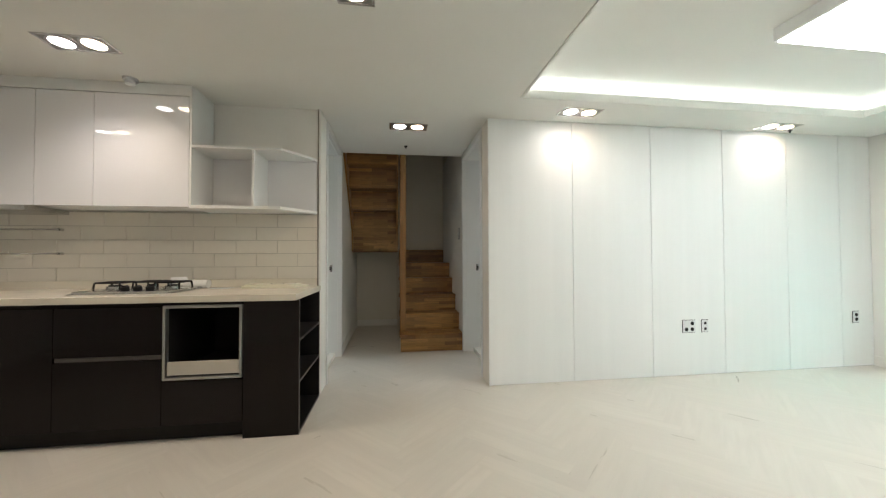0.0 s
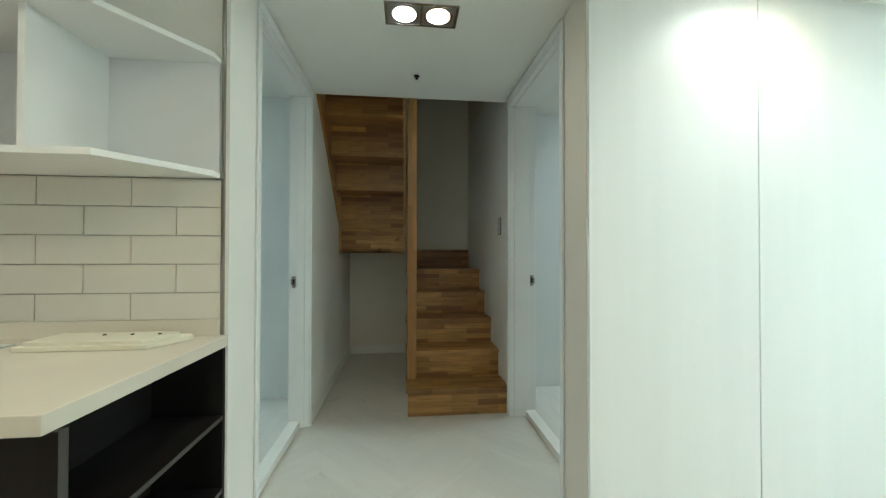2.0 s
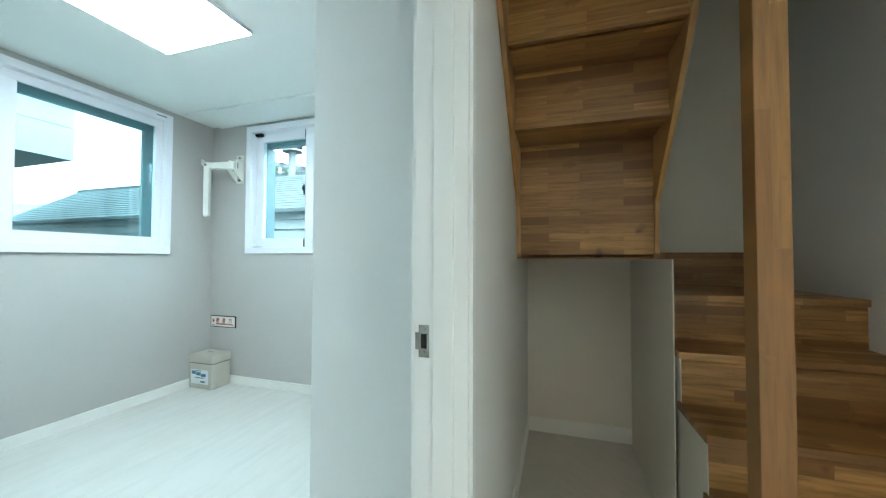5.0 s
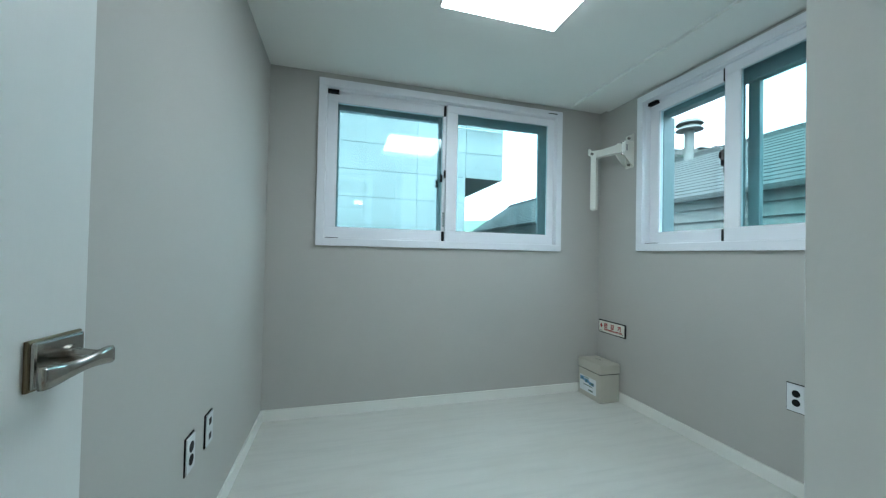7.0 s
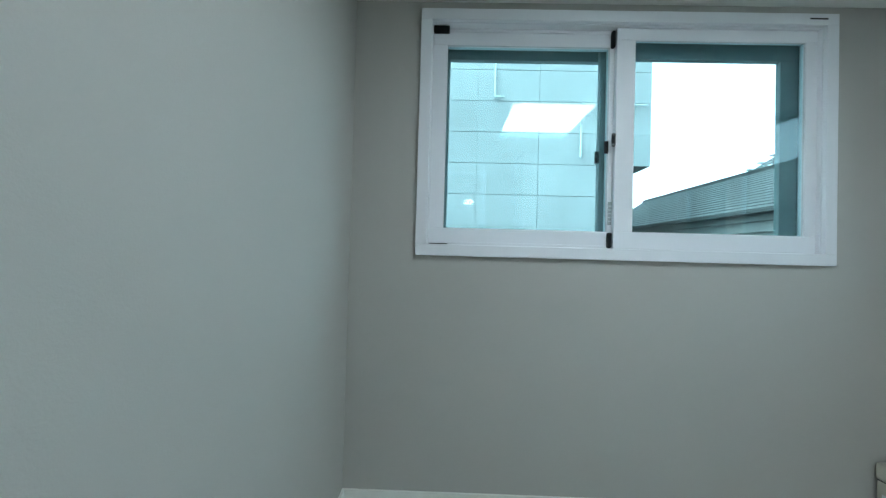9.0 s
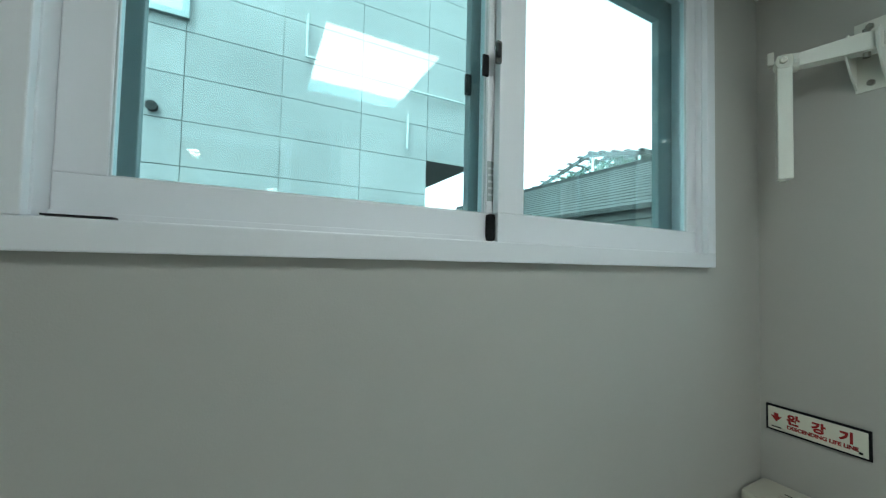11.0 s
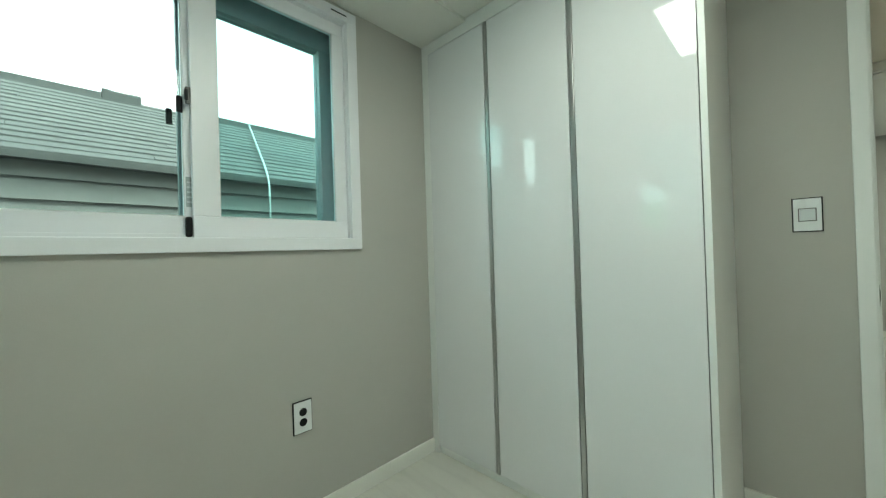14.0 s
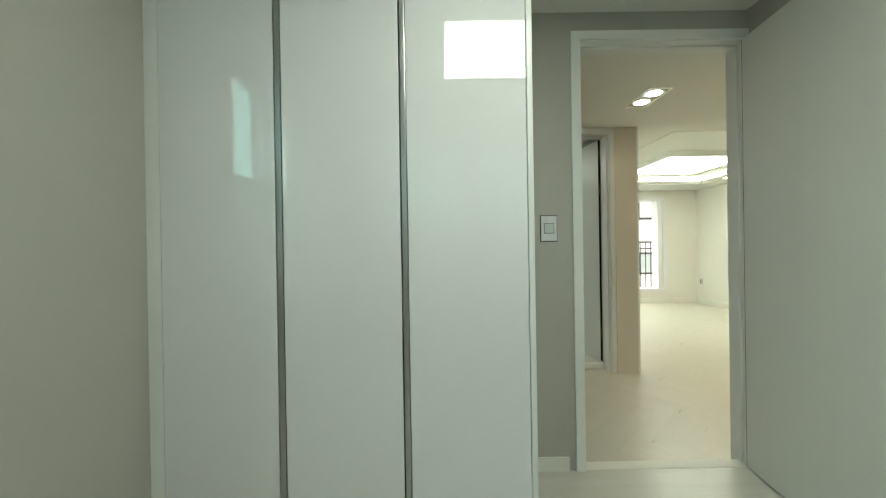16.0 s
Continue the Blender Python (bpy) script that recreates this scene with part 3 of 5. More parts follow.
    put("stopper", boxes(((0.024, 0.02, h - 0.046), (0.10, 0.05, h - 0.022)), bevel=0.003), BLACK, None, "black track stopper")
    put("slot", boxes(((w - 0.10, -0.0232, h + 0.004), (w - 0.02, -0.0215, h + 0.010))), BLACK, None, "dark drain slot")
    put("slot", boxes(((0.03, 0.003, 0.0235), (0.115, 0.03, 0.0265))), BLACK, None, "dark track slot")
    latch = put("latch", boxes(((split - 0.018, 0.010, 0.500), (split - 0.001, 0.022, 0.562)), bevel=0.005), DULL_ALU, None, "dark metal window latch")
    put("latch_lever", boxes(((split - 0.022, 0.003, 0.512), (split - 0.009, 0.013, 0.550)), bevel=0.004), BLACK, latch)
    put("latch_keeper", boxes(((split - 0.040, 0.043, 0.475), (split - 0.020, 0.051, 0.535)), bevel=0.004), BLACK)
    put("outer_latch", boxes(((split - 0.062, 0.096, 0.44), (split - 0.042, 0.108, 0.50)), bevel=0.005), BLACK)
    sticker = put("sticker", boxes(((split - 0.016, 0.0500, 0.135), (split + 0.014, 0.0509, 0.245))), PIPE, None, "small pale printed sticker")
    for k in range(5):
        put("print_bar", boxes(((split - 0.013, 0.0494, 0.150 + 0.018 * k), (split + 0.011 - 0.006 * (k % 2), 0.0500, 0.156 + 0.018 * k))), ROCKER, sticker)
    return win


window("window_1", pose(XW, WIN1[0], WIN1[2], 0, 0, 90), WIN1[1] - WIN1[0], WIN1[3] - WIN1[2], 0.89, "white sliding window with green-tinted glass in the grey wall", GLASS)
window("window_2", pose(WIN2[0], YN, WIN2[2]), WIN2[1] - WIN2[0], WIN2[3] - WIN2[2], 0.575, "white sliding window with green-tinted glass looking on a roof", GLASS, slid=0.55, head=0.108, lip=0.078)
window("window_3", pose(WIN3[0], YN, WIN3[2]), WIN3[1] - WIN3[0], WIN3[3] - WIN3[2], 0.92, "white sliding window of the second room", GLASS)

# tall balcony window of the living room, its far half slid open
bal = tagged(new("window_4"), "tall white balcony window, one half slid open, green glass", "window", kind="structure")
bal.matrix_basis = Matrix.Translation((XE, WIN4[0], WIN4[2]))
ya, yb, za, zb = WIN4
part("casing", boxes(((XE - 0.02, ya - 0.04, za - 0.04), (XE - 0.001, yb + 0.04, za + 0.03)), ((XE - 0.02, ya - 0.04, zb - 0.03), (XE - 0.001, yb + 0.04, zb + 0.04)), ((XE - 0.02, ya - 0.04, za + 0.03), (XE - 0.001, ya + 0.03, zb - 0.03)), ((XE - 0.02, yb - 0.03, za + 0.03), (XE - 0.001, yb + 0.04, zb - 0.03)), bevel=0.003), PVC, bal)
part("window_frame", boxes(((XE, ya, za), (XE + 0.2, yb, za + 0.03)), ((XE, ya, zb - 0.03), (XE + 0.2, yb, zb)), ((XE, ya, za + 0.03), (XE + 0.2, ya + 0.12, zb - 0.03)), ((XE, yb - 0.03, za + 0.03), (XE + 0.2, yb, zb - 0.03)), bevel=0.003), PVC, bal)
for k, (s0, s1, x0) in enumerate(((-2.21, -1.30, XE + 0.02), (-2.17, -0.76, XE + 0.08))):
    sash = part("sash", boxes(((x0, s0, za + 0.03), (x0 + 0.045, s1, za + 0.10)), ((x0, s0, zb - 0.10), (x0 + 0.045, s1, zb - 0.03)), ((x0, s0, za + 0.10), (x0 + 0.045, s0 + 0.055, zb - 0.10)), ((x0, s1 - 0.055, za + 0.10), (x0 + 0.045, s1, zb - 0.10)), bevel=0.003), PVC, bal)
    g = part("pane", boxes(((x0 + 0.02, s0 + 0.05, za + 0.095), (x0 + 0.024, s1 - 0.05, zb - 0.095))), GLASS_DEEP, sash, "deep green window pane")
    g.visible_shadow = False
part("sash_handle", boxes(((XE + 0.005, -2.20, 1.05), (XE + 0.02, -2.175, 1.20)), bevel=0.004), PVC, bal)

# ---- doors ----


def door_lining(name, x0, x1, y0, y1, top, label):
    """Door lining with a stop and flat casings on both faces."""
    d = thing(name, ((x0 + x1) / 2, y0, 0), label, "door frame", kind="structure")
    t = 0.032
    part("lining", boxes(((x0 - 0.004, y0, 0), (x1 + 0.004, y0 + t, top - t)), ((x0 - 0.004, y1 - t, 0), (x1 + 0.004, y1, top - t)), ((x0 - 0.004, y0, top - t), (x1 + 0.004, y1, top)), bevel=0.002), TRIM, d)
    mid = x0 + 0.045 if x0 < 0 else x1 - 0.045
    a, b = (mid, x1 - 0.03) if x0 < 0 else (x0 + 0.03, mid)
    part("door_stop", boxes(((a, y0 + t, 0), (b, y0 + t + 0.010, top - t)), ((a, y1 - t - 0.010, 0), (b, y1 - t, top - t)), ((a, y0 + t, top - t - 0.010), (b, y1 - t, top - t)), bevel=0.002), TRIM, d)
    for face, out in ((x0, -1), (x1, 1)):
        f0, f1 = sorted((face + out * 0.004, face + out * 0.013))
        e = 0.008 if abs(face) < 0.76 else 0.02
        part("casing", boxes(((f0, y0 - e, 0), (f1, y0 + 0.026, top - 0.026)), ((f0, y1 - 0.026, 0), (f1, y1 + e, top - 0.026)), ((f0, y0 - e, top - 0.026), (f1, y1 + e, min(top + 0.02, CEIL - 0.003))), bevel=0.002), TRIM, d)
    s0, s1 = (x0 + 0.0005, x0 + 0.07) if x0 < 0 else (x1 - 0.07, x1 - 0.0005)
    part("threshold", boxes(((s0, y0 + t, 0.0), (s1, y1 - t, ROOM_Z + 0.002)), bevel=0.002), BASEBOARD, d, "low pale step up into the room")
    return d


door_lining("door_frame_1", XD, XL, D1A, D1B, DTOP, "white film-wrapped door frame of the grey room")
door_lining("door_frame_2", XR, XR2, D2A, D2B, DTOP, "white film-wrapped door frame of the second room")


def strike(place, out):
    """Steel strike plate let into a door lining; out: the side on which its lip stands."""
    x, y, z = place
    s = thing("strike_plate", place, "brushed steel strike plate on the white door jamb", "strike plate")
    part("plate", boxes(((x - 0.013, y - 0.002, z - 0.038), (x + 0.013, y, z - 0.017)), ((x - 0.013, y - 0.002, z + 0.017), (x + 0.013, y, z + 0.038)), ((x - 0.013, y - 0.002, z - 0.017), (x - 0.007, y, z + 0.017)), ((x + 0.007, y - 0.002, z - 0.017), (x + 0.013, y, z + 0.017)), bevel=0.0007), CHROME, s)
    part("latch_hole", boxes(((x - 0.007, y - 0.0012, z - 0.017), (x + 0.007, y - 0.0002, z + 0.017))), BLACK, s)
    part("lip", boxes(((x + out * 0.012, y - 0.003, z - 0.020), (x + out * 0.021, y - 0.001, z + 0.020)), bevel=0.001), CHROME, s)
    part("screw", rods(((x, y - 0.003, z + 0.028), (x, y - 0.001, z + 0.028), 0.004)), CHROME, s)
    part("screw", rods(((x, y - 0.003, z - 0.028), (x, y - 0.001, z - 0.028), 0.004)), CHROME, s)


strike((XD + 0.021, D1B - 0.032, 0.978), -1)
strike((XR2 - 0.021, D2B - 0.032, 0.978), 1)


def lever(parent, side):
    """Oblong rose and a waved flat lever on a leaf's face; local x along the leaf from the hinge, y through it."""
    f = 0.038 if side > 0 else 0.0
    parent(boxes(((0.728, f, 0.976), (0.809, f + side * 0.005, 1.040)), bevel=0.002), BRASS, "rose_base")
    parent(boxes(((0.731, f + side * 0.002, 0.979), (0.807, f + side * 0.010, 1.037)), bevel=0.0035), CHROME, "rose")
    parent(rod(bmesh.new(), (0.785, f + side * 0.009, 1.008), (0.785, f + side * 0.014, 1.008), 0.015, 20), CHROME, "neck_ring")
    parent(rod(bmesh.new(), (0.785, f + side * 0.012, 1.008), (0.785, f + side * 0.042, 1.006), 0.0105, 18, 0.008), CHROME, "neck")
    bm, ring_, n = bmesh.new(), [], 16
    for k in range(n + 1):
        u = k / n
        x, y = 0.808 - 0.110 * u, f + side * (0.043 + 0.003 * math.sin(u * 2 * math.pi))
        zc, half, thick = 1.003 + 0.002 * math.sin(u * 2 * math.pi), 0.0100 + 0.0022 * math.cos(u * 2.2 * math.pi) + 0.0015 * u, 0.0055 - 0.0018 * abs(u - 0.5)
        ring_.append([bm.verts.new((x, y + a * thick, zc + b * half)) for a, b in ((-1, -0.7), (-0.4, -1), (0.6, -1), (1, -0.5), (1, 0.5), (0.6, 1), (-0.4, 1), (-1, 0.7))])
    for a, b in zip(ring_, ring_[1:]):
        for k in range(8):
            bm.faces.new((a[k], a[(k + 1) % 8], b[(k + 1) % 8], b[k]))
    bm.faces.new(ring_[0])
    bm.faces.new(ring_[-1][::-1])
    bmesh.ops.recalc_face_normals(bm, faces=bm.faces)
    parent(bm, CHROME, "lever_handle")


def door_leaf(name, hinge, turn, flip, label):
    """A flush leaf; turn: degrees round the hinge; flip: mirrors which way it swings."""
    d = thing(name, (hinge[0], hinge[1], 0), label, "door")
    m = pose(hinge[0], hinge[1], 0, 0, 0, turn) @ Matrix.Diagonal((1, flip, 1, 1))

    def put(bm, mat, nm):
        bm = moved(bm, m)
        if flip < 0:
            bmesh.ops.reverse_faces(bm, faces=bm.faces)
        return part(nm, bm, mat, d, smooth=nm == "lever_handle")

    put(boxes(((0.004, 0.0, ROOM_Z + 0.008), (0.822, 0.038, DTOP - 0.036)), bevel=0.002), DOORSKIN, "leaf")
    # Dark strip added on the hinge edge; its colour stands in for gap shade.
    put(boxes(((0.001, 0.001, ROOM_Z + 0.010), (0.0038, 0.037, DTOP - 0.038))), DARK_MAT, "hinge_shade_strip")
    lever(put, 1)
    lever(put, -1)
    put(boxes(((0.8215, 0.008, 0.94), (0.8235, 0.030, 1.08)), bevel=0.0005), STEEL, "latch_plate")
    for z in (0.28, 1.70, 2.06):
        knuckle = 0.044 if turn > 90 else -0.006
        bm = rods(((-0.004, knuckle, z), (-0.004, knuckle, z + 0.10), 0.007))
        block(bm, (-0.003, 0.004, z), (0.004, 0.034, z + 0.10))
        put(bm, BRASS, "hinge")
    return d


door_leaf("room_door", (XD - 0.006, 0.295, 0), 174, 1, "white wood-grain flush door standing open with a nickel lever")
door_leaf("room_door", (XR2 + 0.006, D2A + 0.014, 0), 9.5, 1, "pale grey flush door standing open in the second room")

# ---- stairs ----
st = thing("staircase", (0.4, 1.2, 0), "acacia butcher-block staircase with closed risers", "staircase", kind="structure")
RISE, GO, S0, X0, X1 = 0.2025, 0.258, 1.195, 0.02, XR
for k in range(5):
    y = S0 + GO * k
    part("riser", boxes(((X0, y, RISE * k), (X1, y + 0.018, RISE * (k + 1) - 0.03)), bevel=0.001), WOOD_X, st)
    back = y + GO + 0.018 if k < 4 else YN + 0.02
    part("tread", boxes(((X0 - 0.012, y - 0.02, RISE * (k + 1) - 0.03), (X1, back, RISE * (k + 1))), bevel=0.004), WOOD_X, st)
part("partition", boxes(((X0 - 0.018, 2.0, 0.0), (X0 - 0.0135, YN + 0.02, 1.174))), WALL_CREAM, st, "plain white papered board under the landing")
part("landing_riser", boxes(((X0, YN - 0.004, RISE * 5), (X1, YN + 0.016, RISE * 6)), bevel=0.001), WOOD_X, st)
steps = [(S0, 0.0)]
for k in range(5):
    steps += [(S0 + GO * k + 0.002, RISE * (k + 1) - 0.031), (S0 + GO * (k + 1), RISE * (k + 1) - 0.031)]
steps += [(YN + 0.02, RISE * 5 - 0.031), (YN + 0.02, 0.0)]
part("side_board", prism(steps, "x", X0 - 0.002, X0 + 0.016), WALL_CREAM, st, "white papered board closing the side of the steps")
# newel board rising from the first tread to the floor above
part("newel_post", boxes(((X0 - 0.004, S0 + 0.185, RISE), (X0 + 0.068, S0 + 0.252, 3.4)), bevel=0.003), WOOD_Z, st, "tall square wooden newel post")

up = thing("upper_flight", (-0.31, 2.19, 1.18), "acacia underside of the upper stair flight with stepped boards", "staircase", kind="structure")
levels = [1.18, 1.74, 1.99, 2.24, 2.49, 2.74]
backs = [2.185, 1.93, 1.70, 1.47, 1.24]
for k, yy in enumerate(backs):
    part("riser_back", boxes(((XL + 0.022, yy, levels[k]), (X0 - 0.04, yy + 0.018, levels[k + 1])), bevel=0.001), WOOD_X, up)
    part("tread_underside", boxes(((XL + 0.022, (backs[k + 1] - 0.02 if k < 4 else yy - 0.2), levels[k + 1]), (X0 - 0.04, yy + 0.018, levels[k + 1] + 0.03)), bevel=0.002), WOOD_X, up)
part("soffit_board", boxes(((XL + 0.002, 2.185, 1.175), (X0 - 0.022, YN + 0.018, 1.195))), WOOD_X, up)
for nm, xa, xb in (("wall_stringer", XL + 0.002, XL + 0.022), ("outer_stringer", X0 - 0.04, X0 - 0.02)):
    part(nm, prism([(2.18, 1.18), (2.203, 1.18), (2.203, 2.0), (1.25, 3.1), (1.16, 3.1), (1.16, 2.42), (2.16, 1.44)] if nm == "wall_stringer" else [(2.18, 1.18), (2.203, 1.18), (2.203, 2.1), (1.25, 3.2), (1.16, 3.2), (1.16, 2.62), (1.9, 1.72), (2.16, 1.44)], "x", xa, xb, 0.0008), WOOD_Z, up, "inclined wooden stair stringer")

# ---- exterior ----
setting("ground", boxes(((-900, -900, -9.3), (900, 900, -9.0))), GROUND, "grey asphalt and yards far below the windows", "ground")
nb = thing("neighbour_building", (-9.4, 0.5, -9.0), "grey cement-board building with fine panel joints across the gap", "building")
BX = -7.255
part("wall", boxes(((BX - 5.0, -9.0, -9.0), (BX - 0.02, 2.944, 12.0)), ((BX - 5.0, 2.944, 2.62), (BX - 0.02, 3.69, 12.0))), GROUT, nb)
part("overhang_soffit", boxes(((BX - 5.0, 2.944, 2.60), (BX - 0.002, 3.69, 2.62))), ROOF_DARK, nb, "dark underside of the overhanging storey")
panel_meshes = {}
for j in range(-10, 14):
    for i in range(-7, 3):
        y, z = 1.10 + 0.922 * i, 2.60 + 0.4725 * j
        wide = 0.9155 if i < 2 else 0.746
        if i == 2 and z < 2.55:
            continue
        if wide not in panel_meshes:
            bmp = boxes(((BX - 0.02, 0, 0), (BX, wide, 0.466)), bevel=0.002)
            panel_meshes[wide] = bpy.data.meshes.new("cement_panel")
            bmp.to_mesh(panel_meshes[wide])
            bmp.free()
            panel_meshes[wide].materials.append(CONCRETE)
        ob = new("cement_panel", panel_meshes[wide])
        ob.location = (0, y, z)
        ob.parent = nb
        ob.matrix_parent_inverse = nb.matrix_basis.inverted()
part("pipe", rods(((BX + 0.05, 1.343, 3.585), (BX + 0.05, 1.343, 4.1), 0.015), ((BX + 0.05, 1.343, 3.585), (BX + 0.05, 1.48, 3.585), 0.015), ((BX + 0.05, 2.634, 2.7), (BX + 0.05, 2.634, 3.165), 0.015), ((BX + 0.05, 2.634, 3.5), (BX + 0.05, 3.6, 3.5), 0.015)), PIPE, nb, "thin painted service pipe")
part("window_frame", boxes(((BX, -0.45, 3.66), (BX + 0.05, 0.2, 3.72)), ((BX, -0.45, 3.72), (BX + 0.05, -0.39, 4.8)), ((BX, 0.14, 3.72), (BX + 0.05, 0.2, 4.8)), ((BX, -0.39, 4.74), (BX + 0.05, 0.14, 4.8))), PVC_SHADED, nb)
part("window_pane", boxes(((BX + 0.01, -0.39, 3.72), (BX + 0.02, 0.14, 4.74))), PALE_PANE, nb)
part("vent_cap", rods(((BX, -0.072, 2.69), (BX + 0.05, -0.072, 2.69), 0.05)), BLACK, nb)


def shingle_roof(name, x0, x1, y_front, z_eave, y_back, z_ridge, courses, label):
    """A slope of overlapping slate courses over a dark clapboard wall."""
    r = thing(name, ((x0 + x1) / 2, y_front, -9.0), label, "house")
    part("wall", boxes(((x0 + 0.1, y_front + 0.11, -9.0), (x1 - 0.1, y_back + 4.0, z_eave))), ROOF_DARK, r)
    for k in range(7):
        z = z_eave - 0.16 * (k + 1)
        part("siding_board", prism([(y_front + 0.11, z), (y_front + 0.07, z), (y_front + 0.095, z + 0.158), (y_front + 0.11, z + 0.158)], "x", x0 + 0.1, x1 - 0.1), ROOF_DARK, r)
    part("roof_deck", prism([(y_front + 0.01, z_eave - 0.03), (y_back, z_ridge - 0.03), (y_back + 1.2, z_ridge - 0.9), (y_back + 1.2, z_ridge - 1.0), (y_back, z_ridge - 0.13), (y_front + 0.01, z_eave - 0.06)], "x", x0 + 0.01, x1 - 0.01), ROOFING, r)
    dy, dz = (y_back - y_front) / courses, (z_ridge - z_eave) / courses
    rnd = random.Random(5)
    for k in range(courses):
        a, b = y_front + dy * k, z_eave + dz * k
        cut = x0
        while cut < x1 - 0.01:
            nx = min(x1, cut + rnd.uniform(0.9, 1.7))
            lift = rnd.uniform(0, 0.006)
            part("slate_course", prism([(a, b + lift), (a, b + 0.016 + lift), (a + dy * 1.15, b + dz * 1.15 + 0.006), (a + dy * 1.15, b + dz * 1.15 - 0.016)], "x", cut, nx - 0.004), ROOFING, r)
            cut = nx
    for xa, xb, rise in ((x0, -2.58, 0.0), (-2.58, -2.25, 0.05), (-2.25, -1.62, -0.07), (-1.62, x1, 0.0)):
        part("ridge", boxes(((xa, y_back - 0.08, z_ridge - 0.1), (xb - 0.004, y_back + 0.08, z_ridge + 0.03 + rise)), bevel=0.01), ROOFING, r)
    part("fascia", boxes(((x0, y_front - 0.02, z_eave - 0.05), (x1, y_front + 0.02, z_eave)), bevel=0.004), ROOFING, r)
    return r


shingle_roof("neighbour_house", -12.8, 6.5, 5.1, 1.97, 6.6, 2.96, 16, "low house with a worn grey slate roof close by")
vent = thing("roof_vent", (-5.74, 6.5, 2.7), "small steel roof vent with a hooded cap", "roof vent")
part("pipe", rods(((-5.74, 6.5, 2.7), (-5.74, 6.5, 3.42), 0.075)), ROOF_DARK, vent)
for nm, z0, z1, ra, rb in (("cap", 3.50, 3.56, 0.21, 0.16), ("collar", 3.40, 3.45, 0.21, 0.17), ("neck", 3.44, 3.50, 0.09, 0.09)):
    part(nm, rod(bmesh.new(), (-5.74, 6.5, z0), (-5.74, 6.5, z1), ra, 24, rb), ROOF_DARK, vent)
cable = thing("cable", (-1.0, 4.9, 2.0), "white cable hanging slack over the roof edge", "cable")
cu = bpy.data.curves.new("cable_line", "CURVE")
cu.dimensions, cu.bevel_depth, cu.bevel_resolution = "3D", 0.009, 3
sp = cu.splines.new("NURBS")
pts = [(-1.17, 6.45, 2.95), (-1.315, 5.7, 2.43), (-1.45, 5.06, 2.01), (-1.46, 5.0, 1.85), (-1.46, 5.0, 1.4), (-1.44, 5.0, 0.5), (-1.42, 5.02, -2.0)]
sp.points.add(len(pts) - 1)
for q, p in zip(sp.points, pts):
    q.co = (*p, 1)
sp.use_endpoint_u, sp.order_u = True, 3
cl = new("cable_line", cu)
cl.data.materials.append(PIPE)
cl.parent = cable
cl.matrix_parent_inverse = cable.matrix_basis.inverted()

# ---- kitchen ----
FRONT, TOPZ = -0.645, 0.835


def base_cabinet(x0, x1, label, doors):
    """A floor cabinet with a carcass, a recessed plinth and fronts given as (z0, z1)."""
    c = thing("base_cabinet", ((x0 + x1) / 2, -0.3, 0), label, "cabinet", "kitchen base cabinets")
    part("carcass", boxes(((x0 + 0.001, FRONT + 0.022, 0.10), (x1 - 0.001, -0.012, TOPZ))), DARK_MAT, c)
    part("plinth", boxes(((x0, FRONT + 0.06, 0.0), (x1, FRONT + 0.078, 0.10))), DARK_MAT, c)
    for z0, z1 in doors:
        part("front", boxes(((x0 + 0.0015, FRONT, z0), (x1 - 0.0015, FRONT + 0.02, z1)), bevel=0.001), GLOSS_DARK, c)
    return c


for x0, x1 in ((-3.94, -3.3), (-3.3, -2.65), (-2.65, -2.0)):
    base_cabinet(x0, x1, "glossy dark brown kitchen base cabinet", [(0.105, TOPZ - 0.025)])
drawers = base_cabinet(-2.0, -1.43, "glossy dark brown drawer cabinet with a metal grip strip", [(0.105, 0.497), (0.525, TOPZ - 0.025)])
part("grip_profile", boxes(((-1.995, FRONT + 0.004, 0.499), (-1.435, FRONT + 0.018, 0.523)), bevel=0.003), DULL_ALU, drawers, "brushed aluminium grip strip")
oven = thing("oven_cabinet", (-1.205, -0.3, 0), "dark cabinet with an empty framed appliance niche", "cabinet", "kitchen base cabinets")
part("side", boxes(((-1.43, FRONT + 0.022, 0.10), (-1.412, -0.012, TOPZ))), DARK_MAT, oven)
part("side", boxes(((-0.995, FRONT + 0.022, 0.10), (-0.977, -0.012, TOPZ))), DARK_MAT, oven)
part("niche_back", boxes(((-1.412, -0.03, 0.10), (-0.995, -0.012, TOPZ))), DARK_MAT, oven)
part("niche_floor", boxes(((-1.412, FRONT + 0.022, 0.37), (-0.995, -0.03, 0.39))), DARK_MAT, oven)
part("niche_top", boxes(((-1.412, FRONT + 0.022, 0.815), (-0.995, -0.03, TOPZ))), DARK_MAT, oven)
part("front", boxes(((-1.428, FRONT, 0.105), (-0.979, FRONT + 0.02, 0.364)), bevel=0.001), GLOSS_DARK, oven)
part("niche_frame", boxes(((-1.424, FRONT - 0.006, 0.372), (-0.981, FRONT + 0.03, 0.388)), ((-1.424, FRONT - 0.006, 0.80), (-0.981, FRONT + 0.03, 0.816)), ((-1.424, FRONT - 0.006, 0.388), (-1.408, FRONT + 0.03, 0.80)), ((-0.997, FRONT - 0.006, 0.388), (-0.981, FRONT + 0.03, 0.80)), bevel=0.002), ALU, oven, "pale aluminium frame round the niche")
part("niche_drawer_front", boxes(((-1.404, FRONT + 0.004, 0.398), (-1.001, FRONT + 0.02, 0.478)), bevel=0.002), DRAWER_CREAM, oven, "cream drawer front")
